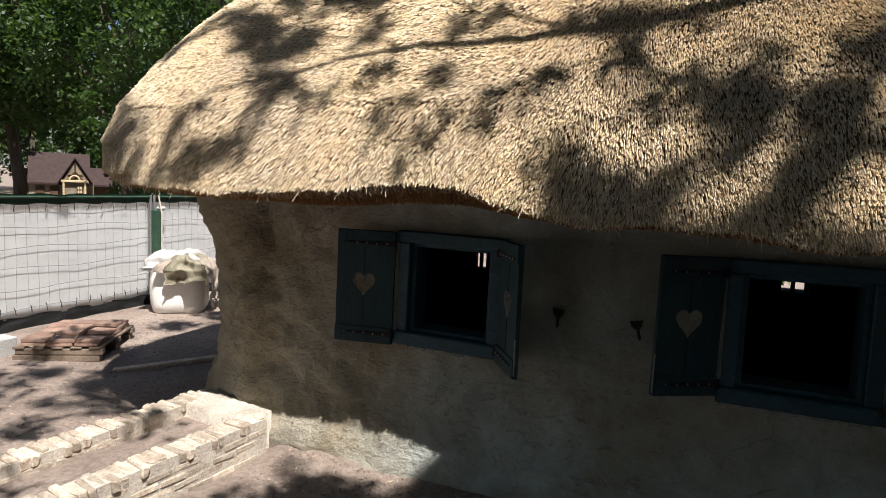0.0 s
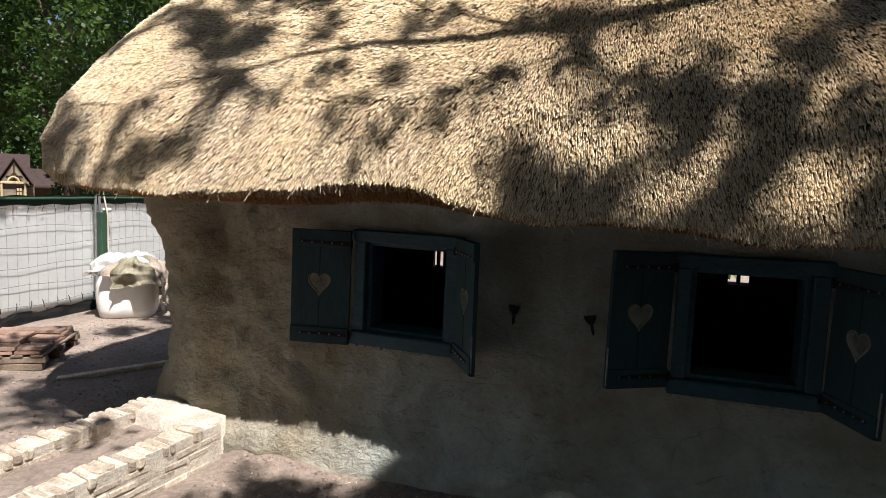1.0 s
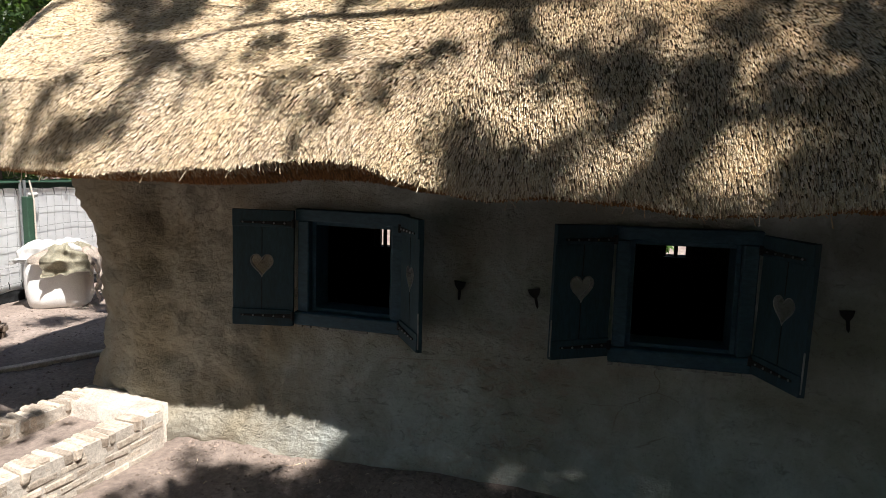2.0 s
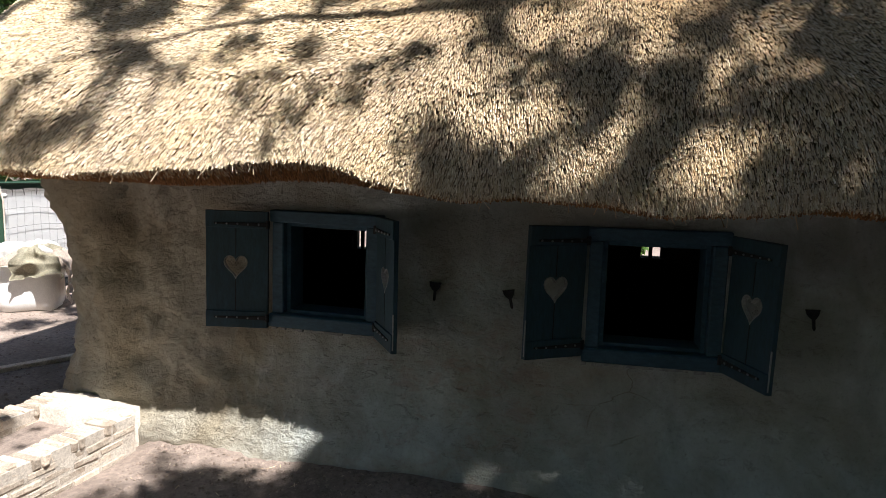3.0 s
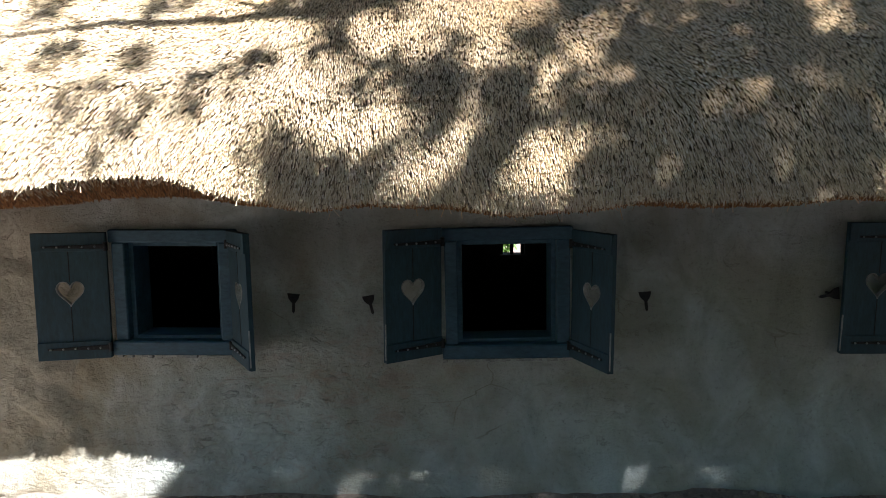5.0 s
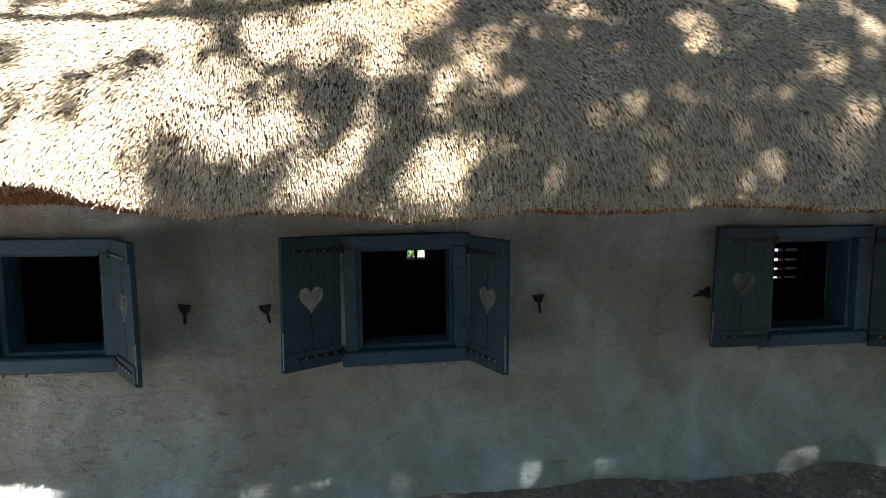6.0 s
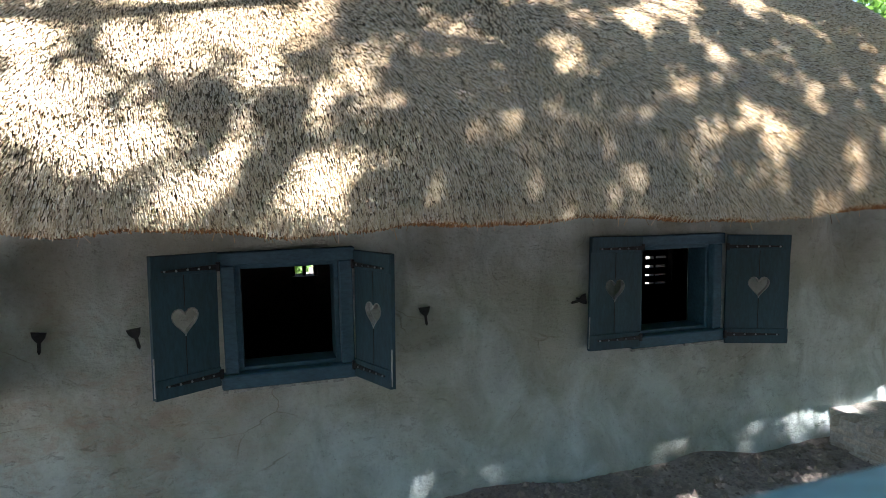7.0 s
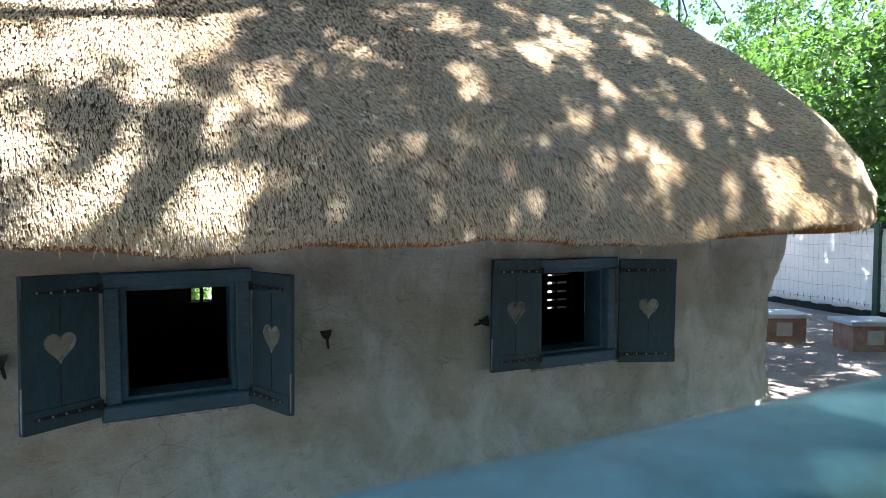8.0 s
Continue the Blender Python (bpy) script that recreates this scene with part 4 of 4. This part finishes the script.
def cover(a, b):
    """Share of the sun that the boughs hold back, by where its ray meets the ground."""
    d = 0.46 + 0.35 * noise.noise(Vector((a * 0.6, b * 0.6, 0.7)))
    if -4.3 < a < -1.1 and b < 5.0:
        d = 0.11 if b > 3.3 else d
    edge = float(np.interp(b, [4.6, 5.0, 5.1, 5.2, 5.3, 5.45, 5.6, 5.75, 5.95, 6.2, 6.5, 7.0], [-1.45, -1.4, -1.3, -1.38, -1.0, -0.8, -0.85, -0.95, -0.6, -0.3, -0.6, -1.0])) + 0.12 * noise.noise(Vector((0.3, b * 2.3, 2.0)))
    if b > 5.0 and a < edge:
        d = 0.0
        if b > 6.02:
            d = 0.42 + 0.5 * noise.noise(Vector((a * 1.6, b * 1.6, 5.0)))
        if a < -3.7:
            d = 0.58 + 0.7 * noise.noise(Vector((a * 1.5 + b, b * 1.5, 4.0)))
    if -3.3 < a < -1.35 and 4.3 < b < 5.05:
        d = 0.0
    if a > edge and b > 4.6:
        d = 0.97 if b < 6.5 else 0.8
    if a > 5.4 and 5.0 < b < 8:
        d = 0.6
    if 6.4 < a and 2.5 < b:
        d = 0.86
    if -2.3 + 0.8 * noise.noise(Vector((1.7, b * 0.9, 3.0))) < a and b < 4.6 or a > 8.5:
        d = 0.96
    if b < 0.0 + 1.4 * noise.noise(Vector((a * 0.5, 0.4, 6.0))):
        d = 0.5 + 0.3 * noise.noise(Vector((a * 0.7, b * 0.7, 8.0)))
    if a < -6.9:
        d = 0.05
    if any(math.hypot(a - p, b - q) < r + (0.07 if fine_crown(a, b) else 0.22) for p, q, r in GAPS):
        d = 0.0
    return d


def build_big_tree():
    rng = np.random.default_rng(21)
    tree = empty("tree", "large old oak, unseen, its boughs set over the thatched cottage to dapple it", "tree", m=pose(0, 0, 0))
    limb(tree, (10.4, 2.5, -0.1), (10.2, 2.6, 7.4), 0.4, 0.22, rng, 0.02, "trunk")

    # leaf clumps are set along the sun's rays, where their shade is wanted
    def clumps(step, low, high, wanted, layers):
        out = []
        for a in np.arange(-9, 17.6, step):
            for b in np.arange(-6.0, 12.6, step):
                for layer in range(layers(a, b)):
                    aa, bb = a + rng.uniform(-0.5, 0.5) * step, b + rng.uniform(-0.5, 0.5) * step
                    if wanted(aa, bb) and rng.random() < cover(aa, bb):
                        z = rng.uniform(low, high)
                        out.append((aa + SKEW[0] * z, bb + SKEW[1] * z, z))
        return out
    centres = np.array(clumps(0.34, 7.4, 10.5, lambda a, b: not fine_crown(a, b), lambda a, b: 4 if -2.0 < a < 4.5 and 0.8 < b < 4.6 else 3 if a > 8.5 else 2 if cover(a, b) > 0.9 else 1))
    leaf_cloud("crown", centres, 0.26, 44, 0.145, LEAF_SHADED, tree, 77)
    # the higher twigs above the roof, in small clumps
    high = clumps(0.24, 11.5, 14.0, fine_crown, lambda a, b: 5 if b < 5.02 and a > -1.35 else 3 if cover(a, b) > 0.75 else 1 if -6.3 < a < 6.7 and 4.4 < b < 8.2 else 0)
    for a, b in ALONE:
        z = rng.uniform(10.0, 12.0)
        high.append((a + SKEW[0] * z, b + SKEW[1] * z, z))
    leaf_cloud("crown", np.array(high), 0.16, 34, 0.12, LEAF_SHADED, tree, 78)

    # the long bough that crosses above the eave, and others
    def down(a, b, z):
        return (a + SKEW[0] * z, b + SKEW[1] * z, z)
    way = [((10.2, 2.6, 7.2), 0.10), (down(3.0, 8.0, 7.8), 0.075), (down(-1.0, 6.3, 7.5), 0.055), (down(-1.7, 6.12, 7.5), 0.048), (down(-2.5, 5.99, 7.6), 0.04),
           (down(-3.05, 5.96, 7.65), 0.032), (down(-3.55, 5.9, 7.7), 0.024), (down(-4.5, 5.6, 7.8), 0.012)]
    for (p, r0), (q, r1) in zip(way, way[1:]):
        limb(tree, p, q, r0, r1, rng, 0.012)
    limb(tree, down(-1.5, 6.15, 7.55), down(-3.3, 6.6, 8.2), 0.026, 0.010, rng, 0.05)
    limb(tree, down(-1.3, 6.2, 7.5), down(-2.1, 5.75, 8.0), 0.02, 0.007, rng, 0.05)
    limb(tree, down(-2.9, 5.97, 7.65), down(-4.0, 6.2, 7.9), 0.018, 0.008, rng, 0.05)
    for k in range(9):
        t = centres[rng.integers(len(centres))]
        limb(tree, (10.2, 2.6, rng.uniform(6.2, 7.3)), t, 0.05, 0.012, rng, 0.04)


build_big_tree()


# ---- the storybook house beyond the fence ----
def gable(bm, x0, x1, y0, y1, z0, z1, over=0.25):
    """A saddle roof with its ridge along x, with thickness."""
    ym = (y0 + y1) / 2
    for sgn, ye in ((-1, y0 - over), (1, y1 + over)):
        vs = [bm.verts.new(p) for p in ((x0 - over, ye, z0 - 0.1), (x1 + over, ye, z0 - 0.1), (x1 + over, ym, z1), (x0 - over, ym, z1),
                                        (x0 - over, ye, z0), (x1 + over, ye, z0), (x1 + over, ym, z1 + 0.1), (x0 - over, ym, z1 + 0.1))]
        for f in ((0, 1, 2, 3), (4, 5, 6, 7), (0, 1, 5, 4), (1, 2, 6, 5), (2, 3, 7, 6), (3, 0, 4, 7)):
            bm.faces.new([vs[i] for i in f])
    bmesh.ops.recalc_face_normals(bm, faces=bm.faces)


house = empty("storybook_house", "small half-timbered house with steep red tiled roofs", "house", m=pose(-33.7, 25.5, 0, 0, 0, 54))
bm = bmesh.new()
box(bm, -2.2, 1.0, 0.2, 2.8, -0.1, 1.3)
part("wall", bm, FAR_WALL_SHADED, house)
bm = bmesh.new()
gable(bm, -2.0, 0.6, 0.2, 2.8, 1.25, 2.9)
part("roof", bm, ROOF_RED_SHADED, house)
bm = bmesh.new()
gable(bm, -1.1, 1.4, -0.72, 0.72, 1.3, 2.68, 0.16)
bmesh.ops.transform(bm, matrix=pose(0.08, 0.2, 0, 0, 0, 90), verts=bm.verts)
part("gable_roof", bm, ROOF_RED_SHADED, house)
bm = bmesh.new()
gable(bm, -0.6, 1.2, -0.7, 0.7, 1.2, 2.1, 0.2)
bmesh.ops.transform(bm, matrix=pose(1.3, 1.1, 0, 0, 0, 0), verts=bm.verts)
part("annex_roof", bm, ROOF_RED_SHADED, house)
bm = bmesh.new()
box(bm, 0.9, 2.3, 0.5, 1.7, -0.1, 1.2)
part("annex_wall", bm, FAR_WOOD, house)
bm = bmesh.new()
vs = [bm.verts.new((x, y, z)) for y in (-0.92, -0.72) for x, z in ((-0.66, 1.25), (0.82, 1.25), (0.08, 2.6))]
for f in ((0, 1, 2), (5, 4, 3), (0, 3, 4, 1), (1, 4, 5, 2), (2, 5, 3, 0)):
    bm.faces.new([vs[i] for i in f])
part("gable_wall", bm, FAR_WALL_SHADED, house)
for a, b in (((0.08, 1.3), (0.08, 2.45)), ((-0.4, 1.3), (0.08, 1.95)), ((0.56, 1.3), (0.08, 1.95)), ((-0.3, 1.75), (0.46, 1.75))):
    bm = bmesh.new()
    tube(bm, [(a[0], -0.94, a[1]), (b[0], -0.94, b[1])], 0.045, 4)
    part("timber", bm, FAR_WOOD, house)
bm = bmesh.new()
box(bm, -0.54, 0.62, -0.9, 0.2, -0.1, 1.25)
part("porch_wall", bm, FAR_WALL_SHADED, house)
for x in (-0.5, 0.56):
    bm = bmesh.new()
    box(bm, x - 0.05, x + 0.05, -1.06, -0.96, -0.1, 1.35, 0.01)
    part("porch_post", bm, CREAM_TRIM, house)
bm = bmesh.new()
box(bm, 0.14, 0.44, -0.94, -0.89, 0.2, 1.15, 0.015)
door = part("door", bm, FAR_WOOD, house)
for zz in (0.5, 0.72, 0.94):
    for xx in (0.18, 0.31):
        bm = bmesh.new()
        box(bm, xx, xx + 0.09, -0.955, -0.935, zz, zz + 0.16, 0.004)
        part("pane", bm, CREAM_TRIM, door)
bm = bmesh.new()
box(bm, -0.62, 0.72, -1.08, -0.94, 1.33, 1.46, 0.02)
tube(bm, [(0.04 + 0.24 * math.cos(t), -1.02, 1.46 + 0.24 * math.sin(t)) for t in np.linspace(0, math.pi, 12)], 0.06, 6)
part("door_arch", bm, CREAM_TRIM, house, "cream carved door arch")
for x in (-1.9, -1.2):
    bm = bmesh.new()
    box(bm, x, x + 0.45, 0.15, 0.22, 0.35, 1.05, 0.02)
    part("window", bm, FAR_WOOD, house)
shed = empty("awning_stall", "stall with a bright red awning among the trees", "stall", m=pose(-26.0, 24.6, 0.35, 0, 0, 50))
bm = bmesh.new()
vs = [bm.verts.new(p) for p in ((-0.9, -0.7, 1.35), (0.9, -0.7, 1.35), (0.9, 0.7, 1.35), (-0.9, 0.7, 1.35), (0, 0, 1.95))]
for f in ((0, 1, 4), (1, 2, 4), (2, 3, 4), (3, 0, 4), (3, 2, 1, 0)):
    bm.faces.new([vs[i] for i in f])
part("awning", bm, RED_CLOTH, shed)
for x, y in ((-0.8, -0.6), (0.8, -0.6), (-0.8, 0.6), (0.8, 0.6)):
    bm = bmesh.new()
    box(bm, x - 0.05, x + 0.05, y - 0.05, y + 0.05, -0.45, 1.36)
    part("post", bm, FAR_WOOD, shed)


def build_bush(x, y, w, h, material, label, seed):
    rng = np.random.default_rng(seed)
    b = empty("bush", label, "bush", "garden bushes", m=pose(x, y, -0.05))
    for k in range(3):
        limb(b, (0, 0, 0), (rng.normal(0, w * 0.3), rng.normal(0, w * 0.3), h * 0.7), 0.04, 0.01, rng, name="stem")
    u = rng.normal(0, 1, (60, 3))
    u /= np.linalg.norm(u, axis=1, keepdims=True)
    c = u * rng.uniform(0.5, 1, (60, 1)) * np.array([w, w, h / 2]) + np.array([0, 0, h / 2])
    leaf_cloud("foliage", c, 0.3, 60, 0.13, material, b, seed)


for k, (x, y, w, h) in enumerate([(-28.9, 20.4, 0.35, 0.75), (-22, 20, 1.6, 2.0), (-26, 27, 2.2, 2.6), (-18, 25, 2.0, 2.4), (-36, 20, 2.4, 2.8), (-41, 30, 2.6, 3.0), (-30, 33, 3, 3.2), (-16, 32, 3, 3.2), (1.0, 13.2, 0.75, 2.0)]):
    build_bush(x, y, w, h, LEAF_SUNLIT if k % 2 == 0 else LEAF_SHADED, "rounded leafy garden bush", 200 + k)



# ---- low garden walls ----
HEAD = [brick_mesh("brick", 0.06, 0.205, 0.085, BRICK, 20 + k) for k in range(4)]
STRETCH = [brick_mesh("brick", 0.2, 0.1, 0.052, BRICK, 30 + k) for k in range(4)]


def build_garden_wall(start, end, top, label, left_face=False):
    """Low wall: stretcher courses with recessed joints under a course of bricks on edge."""
    a, b = Vector((*start, 0)), Vector((*end, 0))
    L = (b - a).length
    ang = math.degrees(math.atan2(b.y - a.y, b.x - a.x))
    m = pose(a.x, a.y, 0, 0, 0, ang)
    w = empty("garden_wall", label, "wall", kind="structure", m=m)
    bm = bmesh.new()
    box(bm, 0, L, -0.098, 0.098, -0.1, top - 0.016, 0.0)
    part("mortar_bed", bm, MORTAR, w)
    rnd = random.Random(round(a.x * 10 + L * 3))
    x = 0.036
    while x < L - 0.02:
        ob = new("brick", rnd.choice(HEAD))
        ob.parent = w
        ob.matrix_local = pose(x, rnd.uniform(-0.02, 0.02), top - 0.04 + rnd.uniform(-0.016, 0.006), rnd.uniform(-6, 6), rnd.uniform(-9, 9), rnd.uniform(-6, 6))
        x += 0.067
    for k in range(4):
        z = top - 0.115 - k * 0.062
        for side in (-1, 1):
            x = 0.1 + (0.105 if k % 2 else 0)
            while x < L:
                ob = new("brick", rnd.choice(STRETCH))
                ob.parent = w
                ob.matrix_local = pose(x, side * (0.052 + rnd.uniform(-0.003, 0.005)), z + rnd.uniform(-0.004, 0.004), 0, rnd.uniform(-1.5, 1.5), rnd.uniform(-2, 2))
                x += 0.211
    return w


GW = "low weathered yellow brick garden wall with a row of bricks on edge"
build_garden_wall((-2.80, 4.76), (-3.10, 2.2), 0.30, GW)
build_garden_wall((-3.53, 4.88), (-3.80, 2.2), 0.30, GW)
build_garden_wall((5.40, 4.82), (5.74, 2.8), 0.28, GW)
build_garden_wall((6.30, 5.17), (6.62, 3.1), 0.28, GW)


def build_bed(name, corners, z, label, material=MORTAR):
    """Mortar and rubble filling between two garden walls."""
    bm = bmesh.new()
    n = 18
    c = [Vector(p) for p in corners]
    g = []
    for j in range(n + 1):
        row = []
        for i in range(n + 1):
            u, v = i / n, j / n
            p = (c[0] * (1 - u) + c[1] * u) * (1 - v) + (c[3] * (1 - u) + c[2] * u) * v
            zz = z(v) + 0.022 * noise.noise(Vector((p.x * 5, p.y * 5, 2))) + 0.015 * noise.noise(Vector((p.x * 17, p.y * 17, 5)))
            row.append(bm.verts.new((p.x, p.y, zz)))
        g.append(row)
    low = [[bm.verts.new((v.co.x, v.co.y, -0.1)) for v in row] for row in (g[0], g[-1])]
    for j in range(n):
        for i in range(n):
            bm.faces.new((g[j][i], g[j][i + 1], g[j + 1][i + 1], g[j + 1][i]))
    for i in range(n):
        bm.faces.new((low[0][i], low[0][i + 1], g[0][i + 1], g[0][i]))
        bm.faces.new((low[1][i + 1], low[1][i], g[-1][i], g[-1][i + 1]))
    for k in (0, n):
        foot = [low[0][k]] + [bm.verts.new((g[j][k].co.x, g[j][k].co.y, -0.1)) for j in range(1, n)] + [low[1][k]]
        for j in range(n):
            bm.faces.new((g[j][k], g[j + 1][k], foot[j + 1], foot[j]))
    bmesh.ops.recalc_face_normals(bm, faces=bm.faces)
    tagged(new(name, finish(bm, name, material, True)), label, "garden bed", kind="structure")


build_bed("planting_bed", [(-3.47, 4.94), (-2.84, 4.84), (-3.14, 2.2), (-3.74, 2.2)], lambda v: 0.18, "sandy soil and rubble filling between garden walls", SOIL)
build_bed("wall_cap", [(-3.56, 5.0), (-2.77, 4.89), (-2.80, 4.60), (-3.58, 4.66)], lambda v: 0.298, "pale mortar topping where the garden walls meet the cottage")
build_bed("planting_bed", [(5.46, 5.06), (6.26, 5.28), (6.58, 3.1), (5.80, 2.9)], lambda v: 0.26, "sandy mortar filling between garden walls")
bm = bmesh.new()
box(bm, -0.62, 0.9, -0.05, 0.05, -0.06, 0.0, 0.01, None, 0.006)
kerb = tagged(new("kerb", finish(bm, "kerb", BRICK)), "low brick kerb behind the cottage corner", "kerb", kind="structure")
kerb.matrix_world = pose(-5.2, 6.15, 0, 0, 0, 60)


# ---- soil clods and straw ----
def scatter(name, count, region, size, material, label, flat_=False, seed=3):
    rng = np.random.default_rng(seed)
    V, F = [], []
    octa = np.array([(1, 0, 0), (-1, 0, 0), (0, 1, 0), (0, -1, 0), (0, 0, 1), (0, 0, -1)], float)
    tri = np.array([(0, 2, 4), (2, 1, 4), (1, 3, 4), (3, 0, 4), (2, 0, 5), (1, 2, 5), (3, 1, 5), (0, 3, 5)])
    for i in range(count):
        x, y = region(rng)
        s = size * rng.uniform(0.35, 1.5) ** 1.6
        pts = octa * (s * rng.uniform(0.6, 1.3, (6, 1)))
        if flat_:
            pts = octa * np.array([s * 5, 0.0035, 0.0035])
        a = rng.uniform(0, 6.28)
        c, d = math.cos(a), math.sin(a)
        pts = pts @ np.array([[c, d, 0], [-d, c, 0], [0, 0, 0.7]]) + (x, y, ground_height(x, y) + s * 0.15)
        V.append(pts)
        F.append(tri + 6 * i)
    ob = new(name, arrays(name, np.concatenate(V), np.concatenate(F), material))
    tagged(ob, label, "soil", kind="stuff")


def by_wall(rng):
    while True:
        x, y = rng.uniform(-2.6, 5.4), 4.86 - abs(rng.normal(0, 0.35))
        return x, y


scatter("soil_clods", 4200, by_wall, 0.010, CLOD, "loose crumbs of dry brown soil by the wall")
scatter("soil_clods", 2600, lambda r: (r.uniform(-7.4, -4.0), r.uniform(3.0, 9.0)), 0.012, CLOD, "loose crumbs of dry brown soil by the fence", seed=8)
scatter("soil_clods", 520, lambda r: (r.uniform(2.4, 5.5), 4.84 - abs(r.normal(0, 0.28))), 0.024, CLOD, "larger lumps of dark soil heaped by the wall", seed=14)
scatter("straw_bits", 150, lambda r: (r.uniform(-2.6, 5.0), r.uniform(3.6, 4.85)), 0.008, REED, "scattered bits of pale straw on the soil", True, seed=9)
